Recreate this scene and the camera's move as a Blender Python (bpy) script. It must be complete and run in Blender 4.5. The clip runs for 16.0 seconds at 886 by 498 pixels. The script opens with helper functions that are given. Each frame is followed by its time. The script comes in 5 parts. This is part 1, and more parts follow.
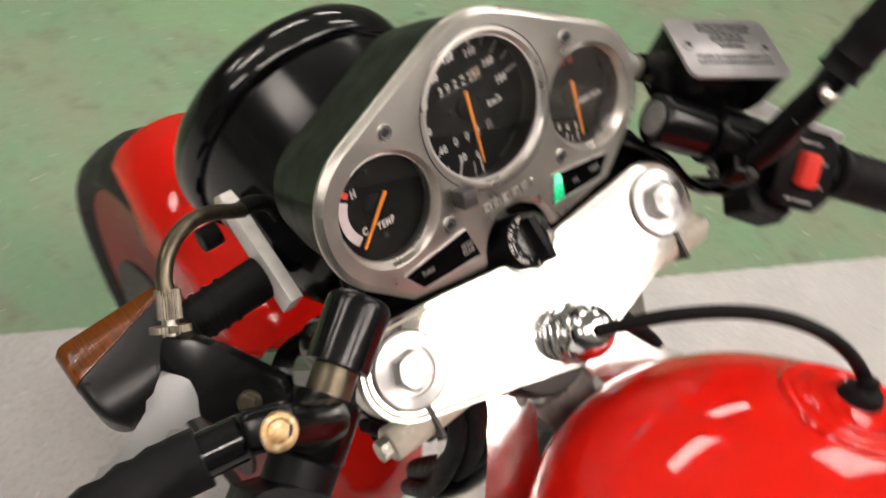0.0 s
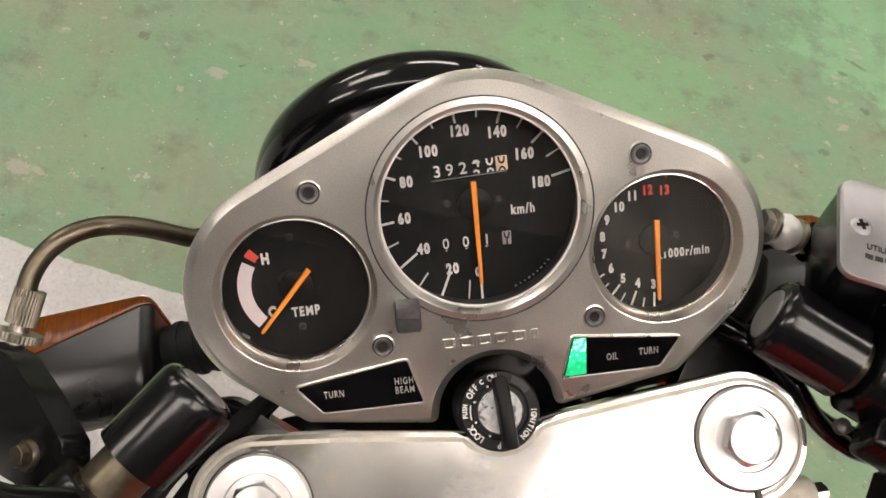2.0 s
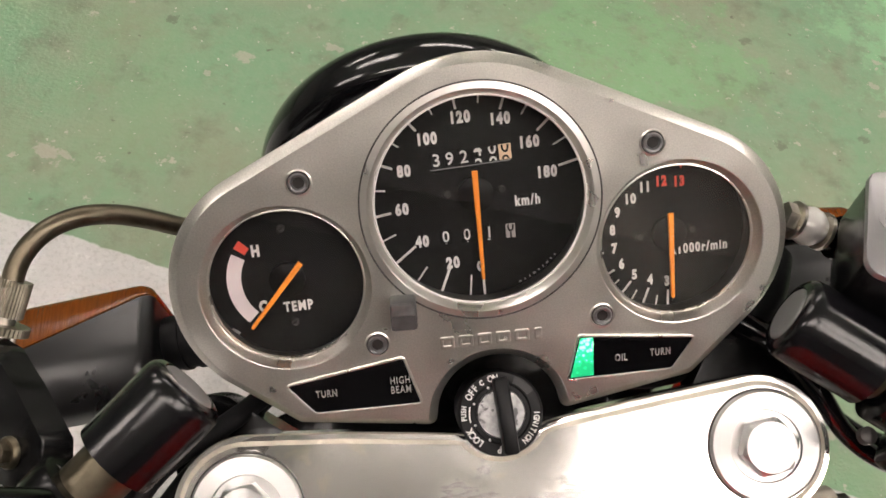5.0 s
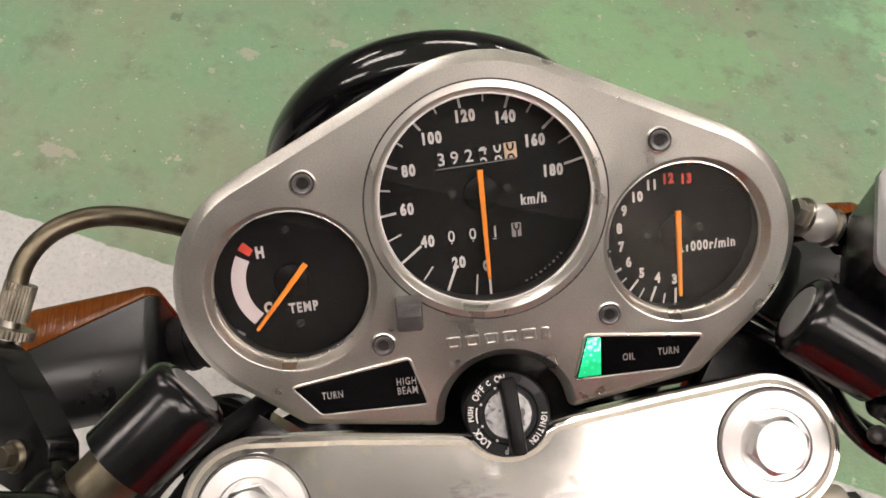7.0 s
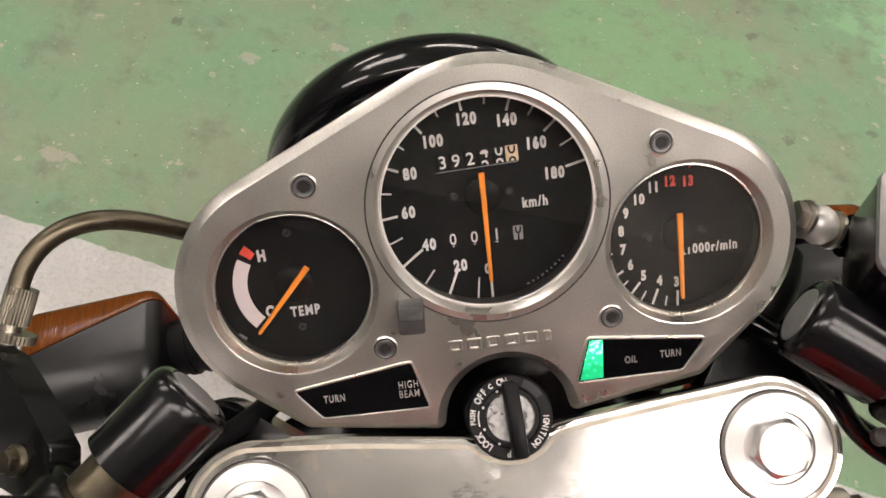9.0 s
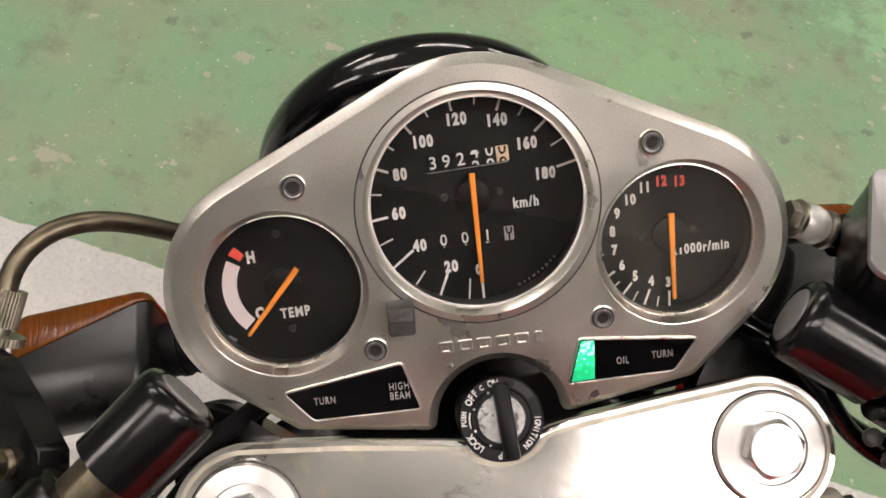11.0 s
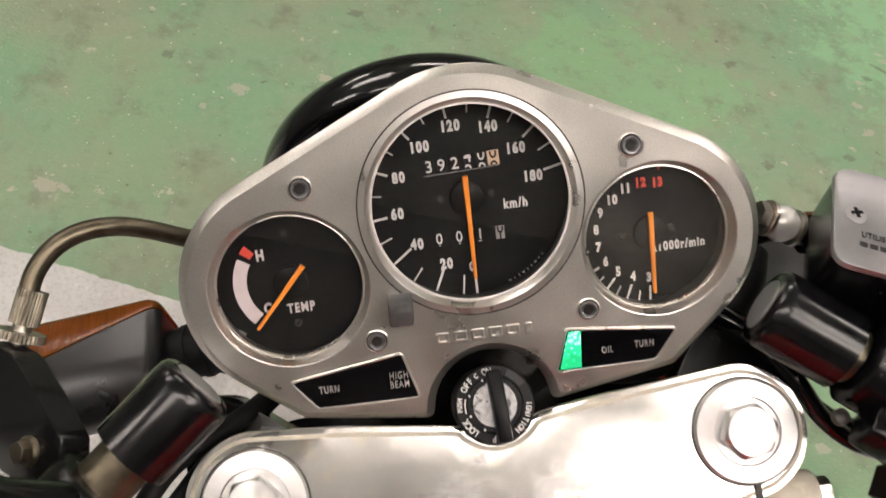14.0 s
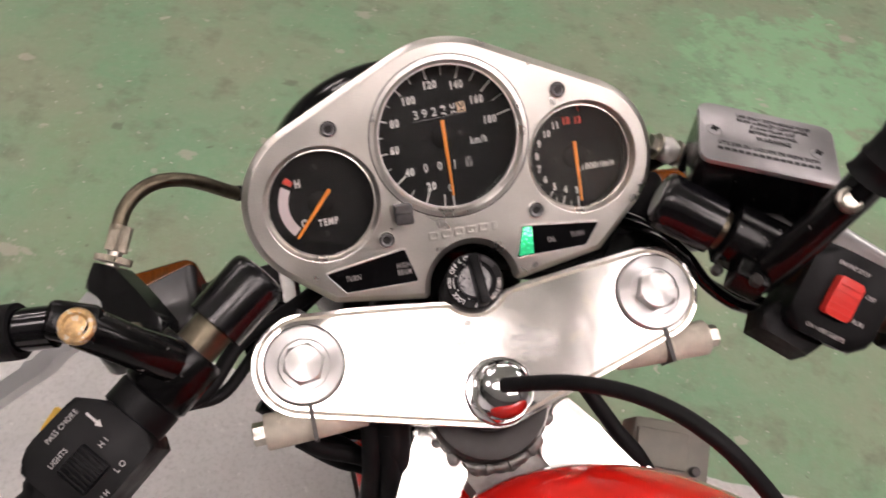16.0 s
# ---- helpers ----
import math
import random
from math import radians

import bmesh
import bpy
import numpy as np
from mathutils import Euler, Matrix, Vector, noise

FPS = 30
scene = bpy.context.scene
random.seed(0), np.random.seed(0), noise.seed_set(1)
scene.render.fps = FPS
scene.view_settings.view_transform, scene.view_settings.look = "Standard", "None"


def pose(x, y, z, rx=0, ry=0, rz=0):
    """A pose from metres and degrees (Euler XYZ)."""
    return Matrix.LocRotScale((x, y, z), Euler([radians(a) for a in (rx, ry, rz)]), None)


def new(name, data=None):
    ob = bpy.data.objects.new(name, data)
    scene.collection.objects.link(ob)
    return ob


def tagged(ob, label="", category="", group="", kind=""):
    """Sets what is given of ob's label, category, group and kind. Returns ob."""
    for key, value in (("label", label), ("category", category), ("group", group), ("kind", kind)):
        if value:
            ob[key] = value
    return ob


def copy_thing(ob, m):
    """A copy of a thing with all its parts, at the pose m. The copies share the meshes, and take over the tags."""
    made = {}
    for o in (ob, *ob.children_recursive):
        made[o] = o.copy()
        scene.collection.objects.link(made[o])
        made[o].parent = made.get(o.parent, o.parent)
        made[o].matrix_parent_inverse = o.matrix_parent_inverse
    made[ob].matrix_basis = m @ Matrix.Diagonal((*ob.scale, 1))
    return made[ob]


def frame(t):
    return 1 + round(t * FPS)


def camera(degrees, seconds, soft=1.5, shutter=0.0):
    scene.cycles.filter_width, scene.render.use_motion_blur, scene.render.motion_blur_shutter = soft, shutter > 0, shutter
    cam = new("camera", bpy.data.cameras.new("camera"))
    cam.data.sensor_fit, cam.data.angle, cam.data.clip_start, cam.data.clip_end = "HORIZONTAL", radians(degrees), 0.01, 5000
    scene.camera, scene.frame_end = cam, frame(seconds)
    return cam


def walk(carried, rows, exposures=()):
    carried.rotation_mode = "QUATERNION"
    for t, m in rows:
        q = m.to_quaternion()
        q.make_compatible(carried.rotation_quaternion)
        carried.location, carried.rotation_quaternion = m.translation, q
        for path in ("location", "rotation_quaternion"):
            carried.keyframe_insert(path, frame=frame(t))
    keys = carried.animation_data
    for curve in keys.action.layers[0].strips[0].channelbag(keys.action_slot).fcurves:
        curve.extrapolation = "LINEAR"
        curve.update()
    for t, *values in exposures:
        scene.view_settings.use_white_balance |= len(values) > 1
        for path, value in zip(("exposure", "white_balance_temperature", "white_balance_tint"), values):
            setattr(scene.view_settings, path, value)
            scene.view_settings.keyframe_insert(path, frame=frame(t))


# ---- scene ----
# ---------------- camera ----------------
cam = camera(50.35, 16.0, soft=1.6, shutter=0.4)
PATH = [
    (0, -0.32588, -0.16790, 1.30516, 35.390, -17.802, -40.325),
    (0.2, -0.27824, -0.17589, 1.31576, 32.333, -17.573, -29.084),
    (0.3, -0.26469, -0.18040, 1.30967, 32.438, -17.686, -24.408),
    (0.5, -0.23516, -0.18708, 1.31149, 32.467, -16.045, -13.767),
    (0.7, -0.19537, -0.20215, 1.30855, 30.908, -14.950, -7.368),
    (1, -0.12741, -0.19604, 1.28018, 29.571, -9.420, -5.070),
    (1.2, -0.08906, -0.18066, 1.26541, 31.238, -9.276, -7.806),
    (1.5, -0.07785, -0.17792, 1.25070, 34.024, -7.192, -9.613),
    (2, -0.08754, -0.18620, 1.24899, 33.736, -8.527, -8.471),
    (2.5, -0.07166, -0.18818, 1.24519, 33.981, -7.891, -8.484),
    (3, -0.06077, -0.18061, 1.23396, 32.298, -7.398, -8.296),
    (3.5, -0.06519, -0.17739, 1.23678, 32.586, -7.460, -7.858),
    (4, -0.06922, -0.17621, 1.23681, 32.687, -7.329, -7.040),
    (6.5, -0.07103, -0.17432, 1.23576, 32.457, -6.777, -6.810),
    (7, -0.06998, -0.17251, 1.23555, 32.333, -6.476, -7.062),
    (7.5, -0.07321, -0.17231, 1.23466, 32.251, -6.522, -6.892),
    (8, -0.07111, -0.17209, 1.23368, 32.085, -6.555, -6.935),
    (8.5, -0.06957, -0.17292, 1.23307, 32.231, -6.459, -7.058),
    (9, -0.07018, -0.17245, 1.23518, 32.556, -6.348, -7.154),
    (11.5, -0.06734, -0.17042, 1.23353, 32.491, -6.453, -7.399),
    (12, -0.06846, -0.16910, 1.23118, 32.255, -6.470, -7.246),
    (12.5, -0.06714, -0.16953, 1.23110, 32.221, -6.359, -7.467),
    (13, -0.06692, -0.17099, 1.23168, 32.292, -6.358, -7.557),
    (13.5, -0.06668, -0.17110, 1.23289, 32.545, -6.106, -7.647),
    (14, -0.07413, -0.19631, 1.24773, 34.685, -6.590, -8.075),
    (14.2, -0.07786, -0.21077, 1.25617, 34.312, -6.915, -8.360),
    (14.5, -0.08619, -0.24180, 1.26795, 35.775, -7.396, -8.890),
    (14.7, -0.09557, -0.26546, 1.28260, 37.582, -7.302, -8.570),
    (15, -0.11271, -0.28971, 1.29567, 39.416, -6.725, -8.239),
    (15.2, -0.12043, -0.30541, 1.30008, 39.834, -7.215, -8.821),
    (15.5, -0.13106, -0.32020, 1.30341, 39.923, -7.534, -9.746),
    (15.8, -0.13542, -0.33087, 1.30996, 40.010, -7.875, -10.908),
    (16, -0.13992, -0.33683, 1.30562, 40.621, -8.102, -13.854),
]
walk(cam, [(t, pose(x, y, z, a, b, c)) for t, x, y, z, a, b, c in PATH],
     [(0.0, -0.06, 6500, 12), (0.5, 0.10, 6500, 13), (1.5, 0.03, 6500, 12), (9.0, 0.0, 6500, 13), (14.0, -0.02, 6500, 12), (14.5, -0.05, 6500, 12), (15.2, -0.12, 6450, 16), (16.0, -0.22, 6400, 20)])

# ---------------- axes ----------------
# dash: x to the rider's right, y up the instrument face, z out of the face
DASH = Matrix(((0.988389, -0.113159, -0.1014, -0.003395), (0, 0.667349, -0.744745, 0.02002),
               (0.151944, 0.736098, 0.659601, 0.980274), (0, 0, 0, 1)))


def axes(origin, x, y, z):
    return Matrix(((x[0], y[0], z[0], origin[0]), (x[1], y[1], z[1], origin[1]), (x[2], y[2], z[2], origin[2]), (0, 0, 0, 1)))


def aim(origin, direction, side=(1, 0, 0)):
    """A frame whose z points along direction and whose x lies near side."""
    z = Vector(direction).normalized()
    y = z.cross(Vector(side)).normalized()
    return axes(origin, y.cross(z), y, z)


FORK_UP = Vector((0, 0.39, 0.92)).normalized()
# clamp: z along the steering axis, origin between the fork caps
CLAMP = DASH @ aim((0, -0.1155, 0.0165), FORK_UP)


def bar_frame(s):
    x = Vector((0.78 * s, -0.58, 0.23)).normalized()
    z = (FORK_UP - FORK_UP.dot(x) * x).normalized()
    return DASH @ axes((-0.109, -0.0655, 0.012) if s < 0 else (0.1068, -0.0665, 0.0098), x, z.cross(x), z)


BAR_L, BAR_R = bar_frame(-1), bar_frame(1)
# room: x along the painted edge on the floor
ROOM = pose(0, 0.4755, 0, 0, 0, -23.9)

# ---------------- light ----------------
world = bpy.data.worlds.new("world")
scene.world = world
world.use_nodes = True
world.node_tree.nodes["Background"].inputs[0].default_value = (0.9, 0.95, 1.0, 1)
world.node_tree.nodes["Background"].inputs[1].default_value = 0.02
PANEL_GLOW = 13.2
CEILING_Z = 3.1
LAMPS = [(-0.65, -0.80), (1.11, -1.00), (0.80, -1.62), (2.35, 0.42), (-2.60, 0.10), (-1.45, 1.60), (0.55, 2.46), (3.30, -1.30), (-2.4, 3.6), (2.9, 3.0)]
LAMP_TURN = -11.7


# ---------------- materials ----------------
def material(name, base, rough=0.5, metal=0.0, vary=0.15, scale=60.0, grain=900.0, bump=0.05, coat=0.0, spots=None, stretch=(1, 1, 1), speck=0.0, **extra):
    """A surface with cloudy variation, a fine grain and a bump. spots: (colour, scale, threshold) for chips or dirt."""
    m = bpy.data.materials.new(name)
    m.use_nodes = True
    nt = m.node_tree
    n, link = nt.nodes, nt.links
    bs = n["Principled BSDF"]
    tc = n.new("ShaderNodeTexCoord")
    mp = n.new("ShaderNodeMapping")
    mp.inputs["Scale"].default_value = stretch
    link.new(tc.outputs["Object"], mp.inputs[0])
    cloud = n.new("ShaderNodeTexNoise")
    cloud.inputs["Scale"].default_value, cloud.inputs["Detail"].default_value = scale, 6
    fine = n.new("ShaderNodeTexNoise")
    fine.inputs["Scale"].default_value, fine.inputs["Detail"].default_value = grain, 3
    link.new(mp.outputs[0], cloud.inputs["Vector"])
    link.new(mp.outputs[0], fine.inputs["Vector"])
    ramp = n.new("ShaderNodeMapRange")
    ramp.inputs["From Min"].default_value, ramp.inputs["From Max"].default_value = 0.3, 0.7
    ramp.inputs["To Min"].default_value, ramp.inputs["To Max"].default_value = 1 - vary, 1 + vary
    link.new(cloud.outputs[0], ramp.inputs[0])
    tint = n.new("ShaderNodeMix")
    tint.data_type, tint.blend_type = "RGBA", "MULTIPLY"
    tint.inputs["Factor"].default_value = 1.0
    tint.inputs["A"].default_value = (*base, 1)
    link.new(ramp.outputs[0], tint.inputs["B"])
    colour = tint.outputs["Result"]
    if speck:
        flake = n.new("ShaderNodeMapRange")
        flake.inputs["From Min"].default_value, flake.inputs["From Max"].default_value = 0.3, 0.7
        flake.inputs["To Min"].default_value, flake.inputs["To Max"].default_value = 1 - speck, 1 + speck
        link.new(fine.outputs[0], flake.inputs[0])
        grainy = n.new("ShaderNodeMix")
        grainy.data_type, grainy.blend_type = "RGBA", "MULTIPLY"
        grainy.inputs["Factor"].default_value = 1.0
        link.new(colour, grainy.inputs["A"])
        link.new(flake.outputs[0], grainy.inputs["B"])
        colour = grainy.outputs["Result"]
    if spots:
        sc, sz, th = spots
        sp = n.new("ShaderNodeTexNoise")
        sp.inputs["Scale"].default_value, sp.inputs["Detail"].default_value = sz, 8
        link.new(tc.outputs["Object"], sp.inputs["Vector"])
        cut = n.new("ShaderNodeMapRange")
        cut.inputs["From Min"].default_value, cut.inputs["From Max"].default_value = th, th + 0.05
        link.new(sp.outputs[0], cut.inputs[0])
        mx = n.new("ShaderNodeMix")
        mx.data_type = "RGBA"
        link.new(cut.outputs[0], mx.inputs["Factor"])
        link.new(colour, mx.inputs["A"])
        mx.inputs["B"].default_value = (*sc, 1)
        colour = mx.outputs["Result"]
    link.new(colour, bs.inputs["Base Color"])
    rr = n.new("ShaderNodeMapRange")
    rr.inputs["From Min"].default_value, rr.inputs["From Max"].default_value = 0.3, 0.7
    rr.inputs["To Min"].default_value, rr.inputs["To Max"].default_value = rough * 0.8, min(1, rough * 1.25)
    link.new(cloud.outputs[0], rr.inputs[0])
    link.new(rr.outputs[0], bs.inputs["Roughness"])
    bs.inputs["Metallic"].default_value = metal
    bs.inputs["Coat Weight"].default_value = coat
    bs.inputs["Coat Roughness"].default_value = 0.04
    for key, value in extra.items():
        bs.inputs[key.replace("_", " ")].default_value = value
    if bump:
        bp = n.new("ShaderNodeBump")
        bp.inputs["Strength"].default_value, bp.inputs["Distance"].default_value = bump, 0.0006
        link.new(fine.outputs[0], bp.inputs["Height"])
        link.new(bp.outputs[0], bs.inputs["Normal"])
    return m


def spun(m):
    """Lets the grain of a turned surface run round its axis."""
    t = m.node_tree.nodes.new("ShaderNodeTangent")
    t.direction_type, t.axis = "RADIAL", "Z"
    m.node_tree.links.new(t.outputs[0], m.node_tree.nodes["Principled BSDF"].inputs["Tangent"])
    return m


PLATE = material("satin_silver_paint", (0.72, 0.70, 0.655), 0.31, 0.94, 0.05, 40, 1700, 0.0, speck=0.10)
POLISHED = material("polished_aluminium", (0.88, 0.87, 0.84), 0.17, 1.0, 0.05, 45, 600, 0.03, stretch=(1, 1, 1))
CREAM = material("lacquered_aluminium_edge", (0.56, 0.52, 0.435), 0.52, 0.0, 0.15, 120, 900, 0.08, spots=((0.66, 0.62, 0.52), 170, 0.60), Specular_IOR_Level=0.3)
TURNED = spun(material("turned_aluminium", (0.72, 0.72, 0.71), 0.42, 1.0, 0.04, 90, 900, 0.0, Anisotropic=0.97))
BEZEL = material("bright_bezel", (0.70, 0.685, 0.645), 0.30, 0.90, 0.04, 60, 1500, 0.02)
HANDLEVER = material("polished_lever_alloy", (0.76, 0.77, 0.78), 0.32, 0.6, 0.05, 40, 1500, 0.0)
CHROME = material("chrome", (0.84, 0.85, 0.88), 0.10, 1.0, 0.03, 80, 700, 0.01)
LOCK = material("worn_lock_chrome", (0.20, 0.20, 0.20), 0.36, 1.0, 0.35, 420, 420, 0.10, spots=((0.06, 0.06, 0.06), 300, 0.57))
STEEL = material("zinc_steel", (0.55, 0.52, 0.46), 0.32, 1.0, 0.2, 200, 900, 0.08)
BRASS = material("olive_plated_steel", (0.140, 0.120, 0.084), 0.36, 0.9, 0.25, 150, 900, 0.06)
GOLD = material("rusted_gold_bolt", (0.62, 0.42, 0.20), 0.42, 0.75, 0.4, 260, 900, 0.2, spots=((0.75, 0.68, 0.55), 330, 0.58))
GLOSS = material("gloss_black_enamel", (0.005, 0.005, 0.006), 0.12, 0.0, 0.2, 60, 700, 0.02, coat=0.5, Specular_IOR_Level=0.35)
SHELL = material("satin_black_enamel", (0.005, 0.005, 0.006), 0.17, 0.0, 0.2, 60, 900, 0.03, Specular_IOR_Level=0.45)
SATIN = material("gloss_black_bracket_paint", (0.008, 0.008, 0.0085), 0.16, 0.0, 0.2, 90, 900, 0.02, Specular_IOR_Level=0.65)
BLACK = material("satin_black_plastic", (0.0055, 0.0055, 0.006), 0.40, 0.0, 0.25, 90, 1400, 0.08, Specular_IOR_Level=0.16)
WORN = material("worn_black_paint", (0.004, 0.004, 0.0043), 0.20, 0.0, 0.25, 90, 800, 0.05, spots=((0.35, 0.34, 0.32), 190, 0.68), Specular_IOR_Level=0.28)
RUBBER = material("matt_black_rubber", (0.007, 0.007, 0.0075), 0.55, 0.0, 0.25, 120, 1800, 0.15, Specular_IOR_Level=0.18)
HOUSE = material("dark_grey_housing", (0.011, 0.013, 0.010), 0.45, 0.0, 0.15, 60, 2200, 0.08, Specular_IOR_Level=0.3)
LID = material("powder_grey_black_lid", (0.37, 0.365, 0.375), 0.33, 0.7, 0.12, 60, 2400, 0.12)
LIDTEXT = material("worn_raised_lettering", (0.022, 0.022, 0.023), 0.5, 0.2, 0.3, 90, 1800, 0.1)
DIAL = material("matt_black_dial", (0.009, 0.0088, 0.0092), 0.5, 0.0, 0.15, 60, 2600, 0.05, Specular_IOR_Level=0.12)
PRINT = material("white_dial_print", (0.74, 0.72, 0.70), 0.55, 0.0, 0.06, 300, 1500, 0.03)
PINKISH = material("faded_white_band", (0.74, 0.66, 0.67), 0.55, 0.0, 0.05, 200, 1500, 0.03)
REDPRINT = material("red_dial_print", (0.72, 0.075, 0.045), 0.55, 0.0, 0.08, 300, 1500, 0.03)
NEEDLE = material("orange_needle", (0.95, 0.30, 0.03), 0.45, 0.0, 0.05, 200, 1500, 0.03)
CREAMDRUM = material("cream_drum", (0.80, 0.60, 0.40), 0.5, 0.0, 0.08, 300, 1500, 0.03)
WINDOWPRINT = material("pale_window_print", (0.36, 0.34, 0.33), 0.5, 0.0, 0.08, 300, 1500, 0.03)
INNERWALL = material("grey_inner_wall", (0.040, 0.038, 0.035), 0.42, 0.0, 0.2, 90, 900, 0.02)
KNOB = material("worn_grey_black_plastic", (0.055, 0.055, 0.056), 0.45, 0.0, 0.3, 300, 900, 0.1)
KNOBTOP = material("scuffed_grey_plastic", (0.085, 0.085, 0.085), 0.5, 0.0, 0.35, 400, 900, 0.1)
GREYPRINT = material("grey_window_print", (0.30, 0.30, 0.30), 0.5, 0.0, 0.08, 300, 1500, 0.03)
SMOKED = material("smoked_window", (0.003, 0.003, 0.0035), 0.12, 0.0, 0.1, 80, 900, 0.0, Specular_IOR_Level=0.25)
RED = material("red_gloss_paint", (0.74, 0.012, 0.006), 0.5, 0.0, 0.05, 12, 500, 0.0, coat=1.0, Specular_IOR_Level=0.0)
REDKEY = material("red_switch_plastic", (0.80, 0.055, 0.04), 0.4, 0.0, 0.06, 200, 900, 0.04)
REDRIM = material("faded_red_rim_paint", (0.36, 0.045, 0.04), 0.42, 0.1, 0.15, 60, 800, 0.05)
AMBER = material("amber_lens", (0.20, 0.055, 0.007), 0.12, 0.0, 0.35, 50, 60, 0.6, stretch=(12, 1, 1), Transmission_Weight=0.25)
YELLOW = material("yellow_plastic", (0.80, 0.48, 0.05), 0.4, 0.0, 0.1, 200, 900, 0.05)
HEAD = material("dull_welded_aluminium", (0.30, 0.295, 0.28), 0.45, 0.65, 0.25, 120, 900, 0.2)
LEVER = material("cast_lever_alloy", (0.80, 0.79, 0.76), 0.36, 0.35, 0.1, 90, 1500, 0.06)
SCREW = material("dark_grey_screw", (0.24, 0.24, 0.245), 0.42, 0.75, 0.2, 200, 900, 0.08)
KNURL = material("tarnished_knurled_steel", (0.30, 0.27, 0.215), 0.42, 0.85, 0.25, 200, 900, 0.1)
OLIVE = material("dull_olive_grey_plastic", (0.185, 0.175, 0.145), 0.5, 0.0, 0.15, 60, 900, 0.1)
CASE = material("satin_black_lamp_case", (0.010, 0.010, 0.011), 0.30, 0.0, 0.1, 30, 900, 0.0, Specular_IOR_Level=0.6)
PLUG = material("dull_grey_plug", (0.26, 0.26, 0.265), 0.42, 0.5, 0.15, 150, 1500, 0.08)
GREASY = material("greasy_dark_cast", (0.06, 0.056, 0.053), 0.5, 0.3, 0.35, 90, 700, 0.25)
COLLAR = material("oily_black_steel", (0.030, 0.027, 0.025), 0.42, 0.3, 0.3, 90, 700, 0.2)
TYRE = material("tyre_rubber", (0.018, 0.018, 0.018), 0.6, 0.0, 0.25, 60, 900, 0.2)
PLASTER = material("pale_wall_paint", (0.62, 0.61, 0.59), 0.7, 0.0, 0.06, 1.5, 90, 0.1)
DARKWALL = material("dark_backdrop_paint", (0.075, 0.070, 0.064), 0.6, 0.0, 0.1, 1.5, 90, 0.1)
CEIL = material("grey_ceiling_sheet", (0.64, 0.63, 0.61), 0.8, 0.0, 0.05, 1.5, 90, 0.1)
FIXTURE = material("white_lamp_enamel", (0.80, 0.80, 0.80), 0.45, 0.0, 0.03, 5, 90, 0.02)


def stained(m, places):
    """Adds greasy streaks round a few places (x, y, z, reach) on a polished surface."""
    nt = m.node_tree
    n, link = nt.nodes, nt.links
    bs = n["Principled BSDF"]
    tc = n.new("ShaderNodeTexCoord")
    nearest = None
    for x, y, z, reach in places:
        sub, ln, share = n.new("ShaderNodeVectorMath"), n.new("ShaderNodeVectorMath"), n.new("ShaderNodeMath")
        sub.operation, ln.operation, share.operation = "SUBTRACT", "LENGTH", "DIVIDE"
        sub.inputs[1].default_value = (x, y, z)
        share.inputs[1].default_value = reach
        link.new(tc.outputs["Object"], sub.inputs[0])
        link.new(sub.outputs[0], ln.inputs[0])
        link.new(ln.outputs["Value"], share.inputs[0])
        if nearest is None:
            nearest = share.outputs[0]
        else:
            least = n.new("ShaderNodeMath")
            least.operation = "MINIMUM"
            link.new(nearest, least.inputs[0])
            link.new(share.outputs[0], least.inputs[1])
            nearest = least.outputs[0]
    near = n.new("ShaderNodeMapRange")
    near.inputs["From Min"].default_value, near.inputs["From Max"].default_value = 0.3, 1.0
    near.inputs["To Min"].default_value, near.inputs["To Max"].default_value = 0.10, -0.16
    link.new(nearest, near.inputs[0])
    mp = n.new("ShaderNodeMapping")
    mp.inputs["Rotation"].default_value, mp.inputs["Scale"].default_value = (0, 0, 0.5), (0.55, 1.5, 1)
    link.new(tc.outputs["Object"], mp.inputs[0])
    no = n.new("ShaderNodeTexNoise")
    no.inputs["Scale"].default_value, no.inputs["Detail"].default_value, no.inputs["Roughness"].default_value = 270, 5, 0.65
    link.new(mp.outputs[0], no.inputs["Vector"])
    add = n.new("ShaderNodeMath")
    link.new(no.outputs[0], add.inputs[0])
    link.new(near.outputs[0], add.inputs[1])
    cutoff = n.new("ShaderNodeMapRange")
    cutoff.inputs["From Min"].default_value, cutoff.inputs["From Max"].default_value = 0.50, 0.61
    cutoff.inputs["To Max"].default_value = 0.8
    link.new(add.outputs[0], cutoff.inputs[0])
    mx = n.new("ShaderNodeMix")
    mx.data_type = "RGBA"
    old = bs.inputs["Base Color"].links[0].from_socket
    link.new(cutoff.outputs[0], mx.inputs["Factor"])
    link.new(old, mx.inputs["A"])
    mx.inputs["B"].default_value = (0.24, 0.235, 0.225, 1)
    dull = n.new("ShaderNodeMix")
    link.new(cutoff.outputs[0], dull.inputs["Factor"])
    link.new(bs.inputs["Roughness"].links[0].from_socket, dull.inputs["A"])
    dull.inputs["B"].default_value = 0.25
    link.new(dull.outputs["Result"], bs.inputs["Roughness"])
    link.new(mx.outputs["Result"], bs.inputs["Base Color"])


CLAMPMETAL = material("polished_clamp_aluminium", (0.71, 0.70, 0.67), 0.11, 0.90, 0.07, 38, 32, 0.4, spots=((0.80, 0.77, 0.68), 90, 0.63))
stained(CLAMPMETAL, ((-0.018, -0.011, -0.0062, 0.020), (-0.008, 0.0055, -0.0062, 0.005), (0.021, -0.012, -0.0062, 0.017), (0.033, -0.015, -0.0062, 0.013)))


